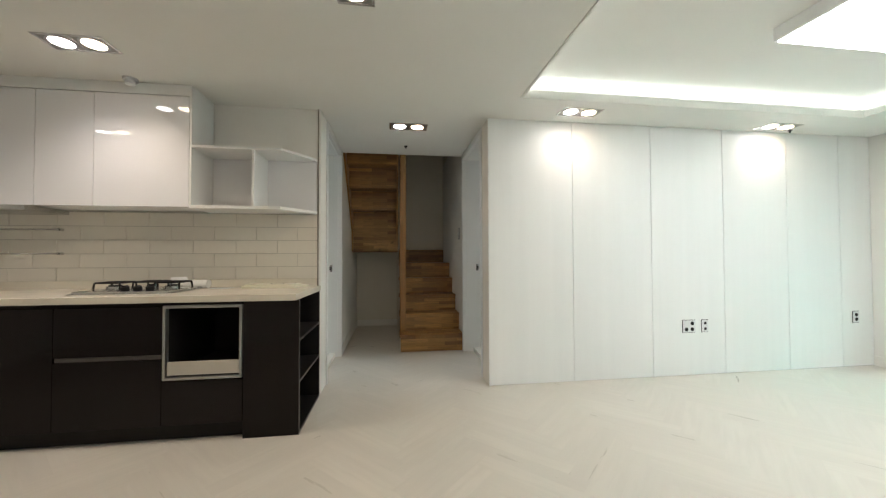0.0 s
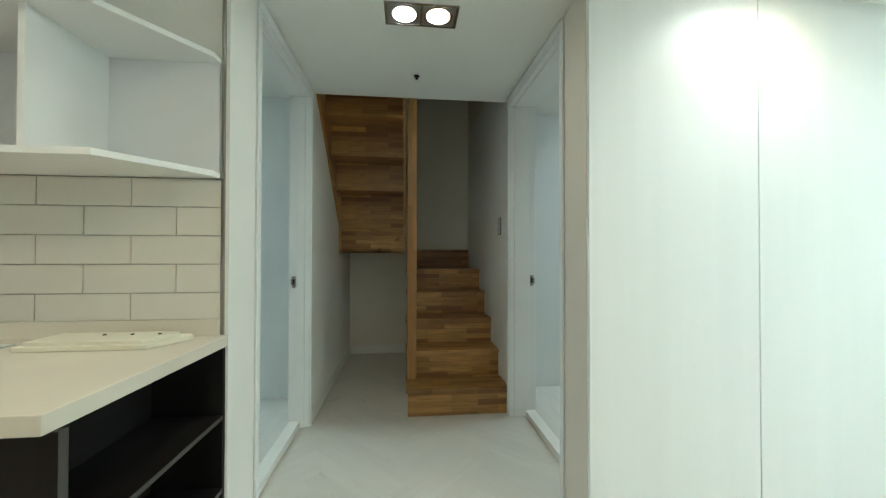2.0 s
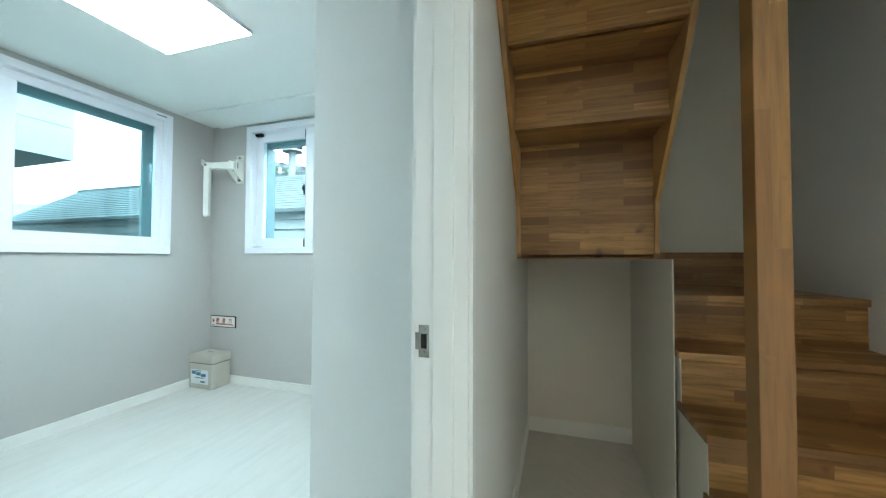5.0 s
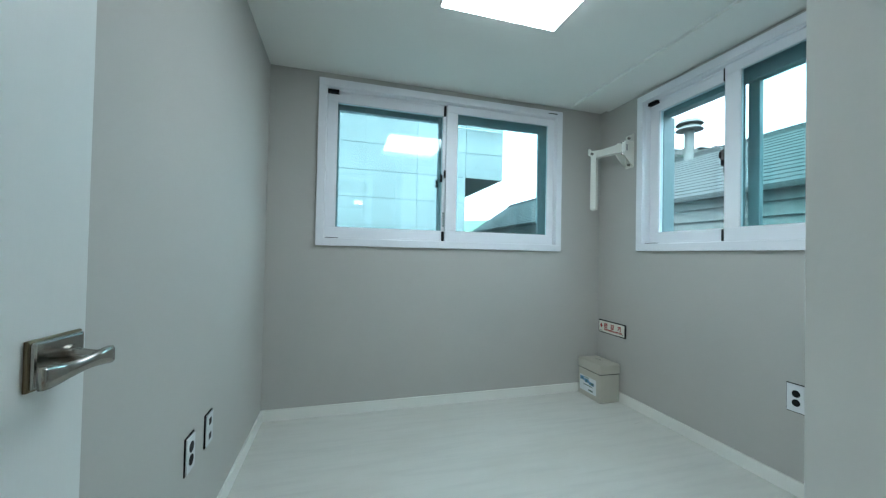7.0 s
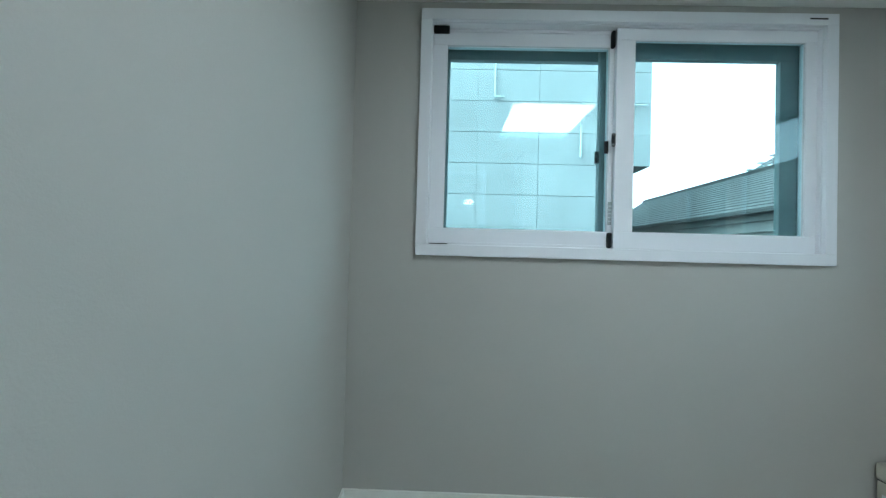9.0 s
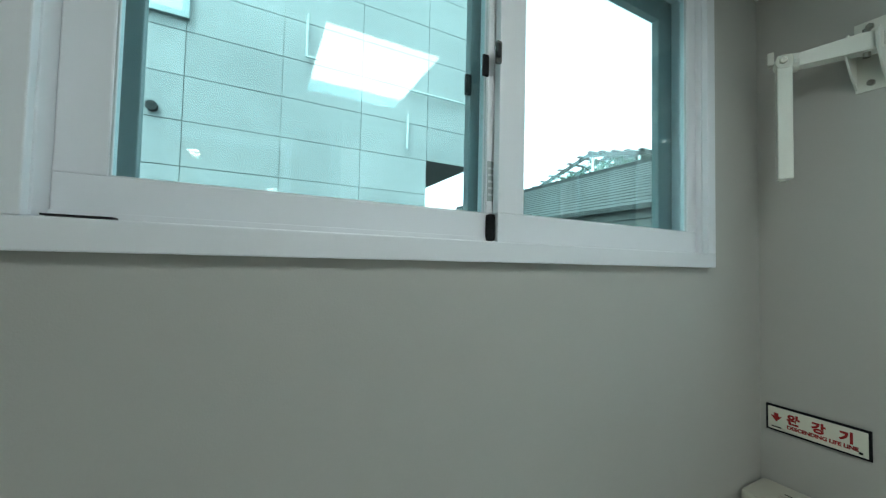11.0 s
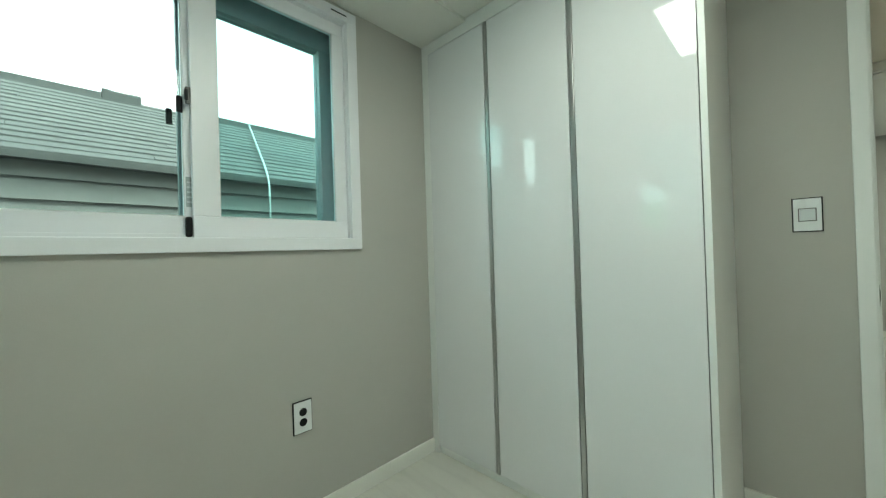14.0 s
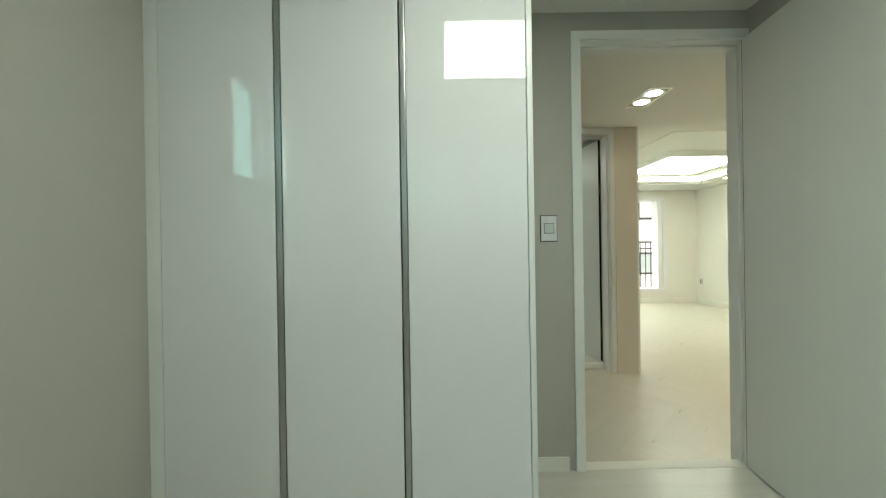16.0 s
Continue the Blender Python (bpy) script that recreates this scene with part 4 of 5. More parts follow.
part("plinth", boxes(((-1.43, FRONT + 0.06, 0.0), (-0.977, FRONT + 0.078, 0.10))), DARK_MAT, oven)
endc = thing("end_shelf_cabinet", (-0.81, -0.3, 0), "dark brown end cabinet with open shelves on its side", "cabinet", "kitchen base cabinets")
XS = -0.648
part("front", boxes(((-0.975, FRONT, 0.0), (XS, FRONT + 0.02, TOPZ)), bevel=0.001), GLOSS_DARK, endc)
part("side", boxes(((-0.975, FRONT + 0.02, 0.0), (-0.957, -0.012, TOPZ))), DARK_MAT, endc)
part("back", boxes(((-0.957, -0.03, 0.0), (XS, -0.012, TOPZ)), bevel=0.001), DARK_MAT, endc)
part("inner_back", boxes(((-0.90, FRONT + 0.02, 0.02), (-0.885, -0.03, TOPZ))), DARK_MAT, endc)
for z in (0.0, 0.315, 0.575):
    part("shelf", boxes(((-0.885, FRONT + 0.02, z), (XS, -0.03, z + 0.018)), bevel=0.001), DARK_MAT, endc)
    part("shelf_edging", boxes(((XS, FRONT + 0.02, z + 0.002), (XS + 0.0015, -0.03, z + 0.016))), DULL_ALU, endc, "pale shelf edging")
part("edge_strip", boxes(((XS, FRONT, 0.0), (XS + 0.0015, FRONT + 0.02, TOPZ))), DULL_ALU, endc, "grey edge strip")
top = thing("worktop", (-2.3, -0.32, TOPZ), "cream solid-surface worktop with a low upstand", "worktop")
part("slab", prism([(-3.94, -0.662), (-0.662, -0.662), (-0.640, -0.012), (-3.94, -0.012)], "z", TOPZ, 0.876, 0.003), STONE, top)
part("upstand", boxes(((-3.94, -0.028, 0.876), (-0.668, -0.012, 0.936)), bevel=0.002), STONE, top)

# wall tiles: each a glazed slab with its own edge
tiles = thing("tile_backsplash", (-2.3, -0.004, 0.93), "white glazed subway tiles in running bond with grey joints", "tiles", kind="structure")
part("grout", boxes(((-3.94, -0.004, 0.88), (-0.668, -0.0005, 1.455))), TILE_JOINT, tiles)
shared = {}
rnd = random.Random(3)
for row in range(6):
    z0 = max(1.446 - 0.1035 * (row + 1), 0.9)
    z1 = 1.446 - 0.1035 * row
    xr = -0.669
    first = 0.3045 if row % 2 == 0 else 0.153
    while xr > -3.93:
        w = min(first, xr + 3.93)
        key = (round(w, 3), round(z1 - z0, 3))
        if key not in shared:
            bm = boxes(((-w + 0.0035, -0.010, 0.0), (0, -0.003, z1 - z0 - 0.0035)), bevel=0.0012)
            me = bpy.data.meshes.new("tile")
            bm.to_mesh(me)
            bm.free()
            me.materials.append(TILE)
            shared[key] = me
        ob = new("tile", shared[key])
        ob.location = (xr, 0, z0)
        ob.rotation_euler = (rnd.uniform(-0.006, 0.006), 0, rnd.uniform(-0.003, 0.003))
        ob.parent = tiles
        ob.matrix_parent_inverse = tiles.matrix_basis.inverted()
        xr -= first
        first = 0.307
part("edge_trim", boxes(((-0.668, -0.014, 0.0), (-0.658, 0.002, CEIL - 0.002)), bevel=0.002), CHROME, tiles, "slim brushed steel corner trim")


def wall_cabinet(x0, x1, label):
    c = thing("wall_cabinet", ((x0 + x1) / 2, -0.16, 1.46), label, "cabinet", "kitchen wall cabinets")
    part("carcass", boxes(((x0, -0.295, 1.458), (x1, -0.012, 2.222))), CARCASS, c)
    part("door", boxes(((x0 + 0.0015, -0.318, 1.452), (x1 - 0.0015, -0.298, 2.219)), bevel=0.0015), GLOSS_WHITE, c)
    return c


for x0, x1 in ((-3.94, -3.5), (-3.5, -2.96), (-2.96, -2.395), (-2.395, -2.05), (-2.05, -1.461)):
    wall_cabinet(x0, x1, "glossy white kitchen wall cabinet without handles")
setting("cabinet_filler", boxes(((-3.94, -0.317, 2.225), (-1.461, -0.012, CEIL - 0.001)), bevel=0.001), CARCASS, "white filler board above the wall cabinets", "filler board")
op = thing("open_wall_shelf", (-1.06, -0.15, 1.44), "white open wall shelf unit with a slanted end", "shelf")
part("side_panel", boxes(((-1.46, -0.318, 1.445), (-1.447, -0.012, CEIL - 0.001)), bevel=0.001), CARCASS, op)
slant = [(-1.447, -0.318), (-0.86, -0.318), (-0.672, -0.06), (-0.672, -0.012), (-1.447, -0.012)]
part("bottom_board", prism(slant, "z", 1.446, 1.466, 0.001), CARCASS, op)
part("top_board", prism(slant, "z", 1.868, 1.886, 0.001), CARCASS, op)
part("divider", boxes(((-1.062, -0.300, 1.466), (-1.044, -0.012, 1.868)), bevel=0.001), CARCASS, op)
part("back_board", boxes(((-1.447, -0.018, 1.466), (-0.672, -0.0115, 1.868))), GLOSS_WHITE, op)
hood = thing("range_hood", (-2.75, -0.2, 1.40), "slim pull-out range hood under the wall cabinet", "range hood")
part("body", boxes(((-3.0, -0.33, 1.418), (-2.42, -0.02, 1.452)), bevel=0.004), STEEL, hood)
part("front_lip", boxes(((-3.0, -0.345, 1.422), (-2.42, -0.33, 1.448)), bevel=0.003), STEEL, hood)
rail = thing("utensil_rail", (-2.8, -0.04, 1.13), "stainless steel utensil rack on the tiles", "rack")
for z in (1.31, 1.135):
    part("bar", rods(((-3.2, -0.05, z), (-2.46, -0.05, z), 0.006)), STEEL, rail)
    part("bracket", boxes(((-2.475, -0.056, z - 0.01), (-2.46, -0.010, z + 0.01)), bevel=0.002), STEEL, rail)
part("hanging_rod", rods(((-2.9, -0.05, 1.14), (-2.9, -0.05, 1.31), 0.004)), STEEL, rail)
cup = thing("cutlery_cup", (-2.86, -0.08, 1.17), "small cream cutlery cup hanging on the rack", "cup")
part("body", rods(((-2.86, -0.095, 1.15), (-2.86, -0.095, 1.25), 0.035)), CREAM, cup)

hob = thing("gas_hob", (-1.75, -0.33, 0.876), "brushed steel gas hob with black cast grates", "hob")
part("tray", boxes(((-2.015, -0.52, 0.877), (-1.470, -0.09, 0.895)), bevel=0.006), STEEL, hob)
part("rim", boxes(((-2.030, -0.535, 0.8765), (-1.435, -0.075, 0.882)), bevel=0.002), STEEL, hob)
for kx in (-1.745, -1.672, -1.60):
    knob = part("knob", rods(((kx, -0.47, 0.895), (kx, -0.476, 0.922), 0.023)), BLACK, hob)
    part("knob_grip", boxes(((kx - 0.004, -0.493, 0.920), (kx + 0.004, -0.455, 0.929)), bevel=0.001), BLACK, knob)
for bx_, by_, br_ in ((-1.93, -0.28, 0.05), (-1.75, -0.20, 0.035), (-1.57, -0.28, 0.05)):
    burner = part("burner", rods(((bx_, by_, 0.895), (bx_, by_, 0.912), br_)), STEEL, hob)
    part("burner_cap", rods(((bx_, by_, 0.912), (bx_, by_, 0.92), br_ * 0.75)), BLACK, burner)
    bm = bmesh.new()
    for k in range(4):
        a = math.pi / 4 + k * math.pi / 2
        dx, dy = math.cos(a), math.sin(a)
        rod(bm, (bx_ + dx * 0.03, by_ + dy * 0.03, 0.937), (bx_ + dx * 0.105, by_ + dy * 0.105, 0.937), 0.006, 8)
        rod(bm, (bx_ + dx * 0.105, by_ + dy * 0.105, 0.937), (bx_ + dx * 0.112, by_ + dy * 0.112, 0.896), 0.006, 8)
        a2 = a + math.pi / 2
        rod(bm, (bx_ + dx * 0.098, by_ + dy * 0.098, 0.937), (bx_ + math.cos(a2) * 0.098, by_ + math.sin(a2) * 0.098, 0.937), 0.006, 8)
    part("grate", bm, BLACK, hob, "black cast-iron pan grate")
part("brand_badge", boxes(((-2.0, -0.505, 0.895), (-1.95, -0.485, 0.8962))), GREENP, hob)
roll = thing("film_roll", (-1.50, -0.22, 0.877), "white packing film rolled up beside the hob", "packing film")
bm = bmesh.new()
for k, r in enumerate((0.030, 0.024, 0.016)):
    rod(bm, (-1.60 - 0.002 * k, -0.068, 0.908), (-1.43 + 0.002 * k, -0.10, 0.908), r, 20)
part("roll", bm, CLOTH, roll)
part("loose_end", prism([(-0.085, 0.877), (-0.04, 0.877), (-0.04, 0.935), (-0.06, 0.96), (-0.075, 0.92), (-0.085, 0.882)], "x", -1.71, -1.60, 0.002), CLOTH, roll)
man = thing("appliance_panel", (-0.95, -0.15, 0.877), "cream appliance panel in clear film lying on the worktop", "panel")
part("board", prism([(-1.165, -0.205), (-0.79, -0.205), (-0.722, -0.075), (-0.745, -0.045), (-1.165, -0.045)], "z", 0.877, 0.891, 0.002), CREAM, man)
part("upper_board", prism([(-1.15, -0.188), (-0.815, -0.188), (-0.765, -0.085), (-0.78, -0.052), (-1.15, -0.052)], "z", 0.891, 0.902, 0.002), CREAM, man)
for sx, sy in ((-0.985, -0.10), (-0.90, -0.10), (-0.815, -0.10)):
    part("screw", rods(((sx, sy, 0.902), (sx, sy, 0.905), 0.005)), BLACK, man)
# Thin grey sheet in place of the shadow beside the appliance panel.
sheet = thing("worktop_shadow", (-1.31, -0.14, 0.877), "thin grey sheet standing in for a shadow on the worktop", "paper")
part("shadow_patch", boxes(((-1.40, -0.19, 0.8765), (-1.25, -0.10, 0.8785))), PIPE, sheet)

# ---- lights ----


def downlight(lx, ly):
    d = thing("downlight", (lx, ly, CEIL), "recessed double square downlight with one warm bulb", "downlight", "double downlights")
    one = (lx, ly) == SINGLE
    w, h = (0.086, 0.083) if one else (0.172, 0.083)
    part("frame", boxes(((lx - w, ly - h, CEIL - 0.004), (lx + w, ly - h + 0.014, CEIL - 0.0005)), ((lx - w, ly + h - 0.014, CEIL - 0.004), (lx + w, ly + h, CEIL - 0.0005)), ((lx - w, ly - h + 0.014, CEIL - 0.004), (lx - w + 0.014, ly + h - 0.014, CEIL - 0.0005)), ((lx + w - 0.014, ly - h + 0.014, CEIL - 0.004), (lx + w, ly + h - 0.014, CEIL - 0.0005)), *(() if one else (((lx - 0.006, ly - h + 0.014, CEIL - 0.004), (lx + 0.006, ly + h - 0.014, CEIL - 0.0005)),)), bevel=0.001), STEEL, d)
    part("tray", boxes(((lx - w + 0.012, ly - h + 0.012, CEIL - 0.0022), (lx + w - 0.012, ly + h - 0.012, CEIL - 0.0008))), REFLECTOR, d)
    for side, mat in ((0.0, BULB_W),) if one else ((-0.080, BULB_C), (0.080, BULB_W)):
        cup_ = part("reflector", rods(((lx + side, ly, CEIL - 0.0035), (lx + side, ly, CEIL - 0.0024), 0.068), seg=28), STEEL, d)
        part("bulb", rods(((lx + side, ly, CEIL - 0.0048), (lx + side, ly, CEIL - 0.0037), 0.055), seg=28), mat, cup_, "glowing bulb face")
    return d


for lx, ly in DOWNLIGHTS:
    downlight(lx, ly)
for nm, sx, sy, sz in (("sprinkler_head", 0.07, 0.87, CEIL), ("sprinkler_head", 3.69, -0.085, CEIL)):
    s = thing(nm, (sx, sy, sz), "tiny dark sprinkler head in the ceiling", "sprinkler")
    part("collar", rods(((sx, sy, sz - 0.006), (sx, sy, sz - 0.001), 0.018)), BLACK, s)
    part("nozzle", rods(((sx, sy, sz - 0.024), (sx, sy, sz - 0.006), 0.008)), BLACK, s)
det = thing("smoke_detector", (-1.80, -0.37, CEIL), "small round white smoke detector on the ceiling", "smoke detector")
part("base", rods(((-1.80, -0.37, CEIL - 0.018), (-1.80, -0.37, CEIL - 0.001), 0.042), seg=28), PLATE, det)
part("sensor", rods(((-1.80, -0.37, CEIL - 0.04), (-1.80, -0.37, CEIL - 0.018), 0.028), seg=24), PLATE, det)
liv = thing("ceiling_lamp", (2.7, -1.75, 2.439), "large rectangular white panel ceiling lamp, switched on", "ceiling lamp")
part("housing", boxes(((2.155, -2.32, 2.36), (3.30, -1.20, 2.439)), bevel=0.004), TRIM, liv)
part("diffuser", boxes(((2.17, -2.305, 2.351), (3.285, -1.215, 2.36)), bevel=0.002), PANEL_LIGHT, liv, "glowing white diffuser")
for k, (a, b) in enumerate((((T0X - 0.06, T1Y + 0.035, 2.3605), (T1X + 0.04, T1Y + 0.05, 2.371)), ((T1X + 0.035, T0Y, 2.3605), (T1X + 0.05, T1Y, 2.371)), ((T0X - 0.10, T0Y, 2.3605), (T0X - 0.085, T1Y, 2.371)), ((T0X - 0.06, T0Y - 0.05, 2.3605), (T1X + 0.04, T0Y - 0.035, 2.371)))):
    strip = thing("cove_light", ((a[0] + b[0]) / 2, (a[1] + b[1]) / 2, 2.42), "hidden white light strip in the ceiling tray", "light strip", "cove lights")
    part("strip", boxes((a, b)), STRIP, strip)
rl = thing("ceiling_lamp", (-2.31, 1.495, ROOM_CEIL), "flat square white panel lamp, switched on", "ceiling lamp")
part("housing", boxes(((-2.63, 1.175, ROOM_CEIL - 0.022), (-2.0, 1.815, ROOM_CEIL - 0.001)), bevel=0.003), TRIM, rl)
part("diffuser", boxes(((-2.622, 1.183, ROOM_CEIL - 0.027), (-2.008, 1.807, ROOM_CEIL - 0.022)), bevel=0.001), ROOM_LIGHT, rl, "glowing white diffuser")
# Unseen lamp, added to light the second room like the first.
r2 = thing("ceiling_lamp", (2.3, 1.3, ROOM_CEIL - 0.03), "flat square white panel lamp added out of view in the second room", "ceiling lamp")
part("housing", boxes(((2.0, 1.0, ROOM_CEIL - 0.052), (2.64, 1.64, ROOM_CEIL - 0.031)), bevel=0.003), TRIM, r2)
part("diffuser", boxes(((2.008, 1.008, ROOM_CEIL - 0.057), (2.632, 1.632, ROOM_CEIL - 0.052)), bevel=0.001), ROOM_LIGHT, r2, "glowing white diffuser")

# ---- wall plates ----


def plate(name, m, w, h, holes, label, category, kind_of="socket"):
    """A wall plate; local x along the wall, z up, y out of the wall. holes: centres (x, z, radius or half-size)."""
    o = thing(name, m.translation, label, category)
    part("rim", moved(boxes(((-w / 2, 0.0005, -h / 2), (w / 2, 0.005, h / 2)), bevel=0.002), m), BLACK, o)
    face = part("face", moved(boxes(((-w / 2 + 0.004, 0.004, -h / 2 + 0.004), (w / 2 - 0.004, 0.010, h / 2 - 0.004)), bevel=0.002), m), PLATE, o)
    for hx, hz, r in holes:
        if kind_of == "socket":
            part("socket", moved(rods(((hx, 0.0085, hz), (hx, 0.0112, hz), r), seg=24), m), BLACK, face, "round black socket")
        elif kind_of == "jack":
            part("jack", moved(boxes(((hx - r, 0.0085, hz - r), (hx + r, 0.0112, hz + r)), bevel=0.001), m), BLACK, face, "square black jack")
        else:
            part("rocker_rim", moved(boxes(((hx - r, 0.0085, hz - r), (hx + r, 0.0110, hz + r)), bevel=0.001), m), DULL_ALU, face)
            part("rocker", moved(boxes(((hx - r + 0.003, 0.0085, hz - r + 0.003), (hx + r - 0.003, 0.014, hz + r - 0.003)), bevel=0.001), m), ROCKER, face)
    return o


R = 0.018
plate("wall_outlet", pose(2.645, -0.006, 0.452, 0, 0, 180), 0.135, 0.118, [(-0.03, -0.027, R), (0.03, -0.027, R), (-0.03, 0.027, R)], "four-gang wall outlet with black sockets on the panelling", "outlet")
plate("data_outlet", pose(2.81, -0.006, 0.452, 0, 0, 180), 0.072, 0.118, [(0, 0.026, 0.012), (0, -0.026, 0.012)], "white data and aerial outlet on the panelling", "outlet", "jack")
plate("wall_outlet", pose(4.50, -0.006, 0.49, 0, 0, 180), 0.075, 0.118, [(0, 0.022, R), (0, -0.022, R)], "double wall outlet with black sockets on white panelling", "outlet")
plate("wall_outlet", pose(4.61, YS, 0.44, 0, 0, 0), 0.075, 0.118, [(0, 0.022, R), (0, -0.022, R)], "double wall outlet with black sockets on cream wall", "outlet")
plate("wall_outlet", pose(-2.139, YN, 0.503, 0, 0, 180), 0.084, 0.138, [(0, 0.0215, 0.0167), (0, -0.0215, 0.0167)], "double wall outlet with black sockets below the window", "outlet")
plate("wall_outlet", pose(-2.345, YS1, 0.47, 0, 0, 0), 0.075, 0.125, [(0, 0.0215, R), (0, -0.0215, R)], "double wall outlet with black sockets near the baseboard", "outlet")
plate("data_outlet", pose(-2.525, YS1, 0.47, 0, 0, 0), 0.075, 0.125, [(0, 0.028, 0.012), (0, -0.028, 0.012)], "white data outlet with two square jacks", "outlet", "jack")
plate("light_switch", pose(XD, 1.294, 1.289, 0, 0, 90), 0.088, 0.136, [(0, 0.0, 0.026)], "white single light switch with a square rocker", "switch", "switch")
plate("light_switch", pose(XR, 1.41, 1.39, 0, 0, 90), 0.088, 0.136, [(0, 0.0, 0.026)], "white single light switch beside the stairs", "switch", "switch")

# ---- wardrobes ----


def wardrobe(name, xf, xb, ys, yn, joints, top, label):
    """A built-in wardrobe whose doors face x = xf; joints: the lines between the doors, from the far end."""
    out = -1 if xf < xb else 1
    w = thing(name, ((xf + xb) / 2, (ys + yn) / 2, ROOM_Z), label, "wardrobe")
    inx = xf - out * 0.022
    part("side_panel", boxes(((xf, ys, ROOM_Z), (xb, ys + 0.02, top)), bevel=0.001), CARCASS, w)
    part("side_filler", boxes(((xf, joints[0], ROOM_Z), (inx, yn, top)), bevel=0.001), CARCASS, w)
    part("top_filler", boxes(((xf, ys + 0.02, top - 0.072), (inx, joints[0], top)), bevel=0.001), CARCASS, w)
    part("plinth", boxes(((xf - out * 0.012, ys + 0.02, ROOM_Z), (inx, joints[0], 0.085)), bevel=0.001), CARCASS, w)
    part("carcass", boxes(((inx - out * 0.004, ys + 0.022, ROOM_Z + 0.005), (xb, yn, top - 0.004))), DARK_MAT, w)
    for a, b in zip(joints, joints[1:]):
        d = part("door", boxes(((xf + out * 0.001, b + 0.002, 0.089), (inx, a - 0.002 - (0.022 if a != joints[0] else 0), top - 0.076)), bevel=0.0015), GLOSS_WHITE, w)
        if a != joints[0]:
            part("edge_pull", boxes(((xf + out * 0.004, a - 0.022, 0.089), (inx, a - 0.003, top - 0.076)), bevel=0.003), ALU, d, "full-height aluminium edge pull")
    return w


wardrobe("wardrobe", -1.375, XD - 0.002, 1.522, YN - 0.001, (2.81, 2.412, 1.982, 1.543), ROOM_CEIL - 0.002, "built-in glossy white wardrobe with aluminium edge pulls")
wardrobe("wardrobe", 1.572, XR2 + 0.002, 1.56, YN - 0.001, (2.81, 2.40, 1.99, 1.581), ROOM_CEIL - 0.032, "built-in glossy white wardrobe of the second room")

# ---- small things of the grey room ----
sg = thing("escape_sign", (-3.36, YN, 0.59), "cream escape descender sign with red print and black rim", "sign")
SX0, SX1, SZ0, SZ1 = -3.507, -3.213, 0.538, 0.643
part("rim", boxes(((SX0, YN - 0.010, SZ0), (SX1, YN - 0.001, SZ1)), bevel=0.002), BLACK, sg)
part("face", boxes(((SX0 + 0.008, YN - 0.012, SZ0 + 0.008), (SX1 - 0.008, YN - 0.009, SZ1 - 0.008)), bevel=0.0005), SIGN_FACE, sg)
turn_up = pose(0, 0, 0, 90, 0, 0)
for text, size, lx, lz in (("완", 0.042, SX0 + 0.068, SZ0 + 0.047), ("강", 0.042, SX0 + 0.140, SZ0 + 0.047), ("기", 0.042, SX0 + 0.214, SZ0 + 0.047), ("DESCENDING LIFE LINE", 0.0185, SX0 + 0.068, SZ0 + 0.024)):
    letters(text, size, Matrix.Translation((lx, YN - 0.0125, lz)) @ turn_up, RED, sg)
part("arrow", prism([(SX0 + 0.028, 0.612), (SX0 + 0.042, 0.612), (SX0 + 0.042, 0.600), (SX0 + 0.052, 0.600), (SX0 + 0.035, 0.578), (SX0 + 0.018, 0.600), (SX0 + 0.028, 0.600)], "y", YN - 0.0135, YN - 0.0122), RED, sg)
bars((SX0 + 0.02, YN - 0.0122, SZ0 + 0.016), (1, 0, 0), (0, 0, 1), [(0, 0, 0.03, 0.004), (0.243, 0, 0.010, 0.008)], BLACK, "print_bar", sg)

bxs = thing("descender_box", (-3.39, 2.765, ROOM_Z), "cream plastic escape descender box with a paper label", "box")
part("body", boxes(((-3.514, 2.660, ROOM_Z), (-3.254, 2.842, 0.258)), bevel=0.012), BOX_PLASTIC, bxs)
lid = part("lid", boxes(((-3.518, 2.656, 0.260), (-3.250, 2.846, 0.336)), bevel=0.016), BOX_PLASTIC, bxs)
part("lid_seam", boxes(((-3.512, 2.662, 0.257), (-3.256, 2.840, 0.2605))), DULL_ALU, bxs, "dark seam under the lid")
part("lid_grip", boxes(((-3.43, 2.735, 0.336), (-3.35, 2.775, 0.341)), bevel=0.002), BOX_PLASTIC, lid)
part("lid_slot", boxes(((-3.415, 2.752, 0.341), (-3.365, 2.757, 0.3418))), BLACK, lid)
part("label", boxes(((-3.490, 2.6585, 0.085), (-3.295, 2.6595, 0.205))), PAPER, bxs, "white printed label")
bars((-3.490, 2.6583, 0.085), (1, 0, 0), (0, 0, 1), [(0.008, 0.080, 0.048, 0.030), (0.06, 0.072, 0.052, 0.028), (0.116, 0.064, 0.054, 0.026)], BLUE, "print_bar", bxs)
bars((-3.490, 2.6581, 0.085), (1, 0, 0), (0, 0, 1), [(0.030, 0.084, 0.012, 0.016), (0.075, 0.076, 0.016, 0.014), (0.135, 0.070, 0.030, 0.014), (0.055, 0.108, 0.06, 0.006), (0.05, 0.050, 0.10, 0.006), (0.11, 0.015, 0.05, 0.012)], GREENP, "print_bar", bxs)

br = thing("descender_bracket", (-3.2, YN, 1.95), "folded ivory steel escape descender bracket on the wall", "bracket")
part("wall_plate", boxes(((-3.236, YN - 0.008, 1.85), (-3.156, YN - 0.001, 2.105)), bevel=0.002), IVORY, br)
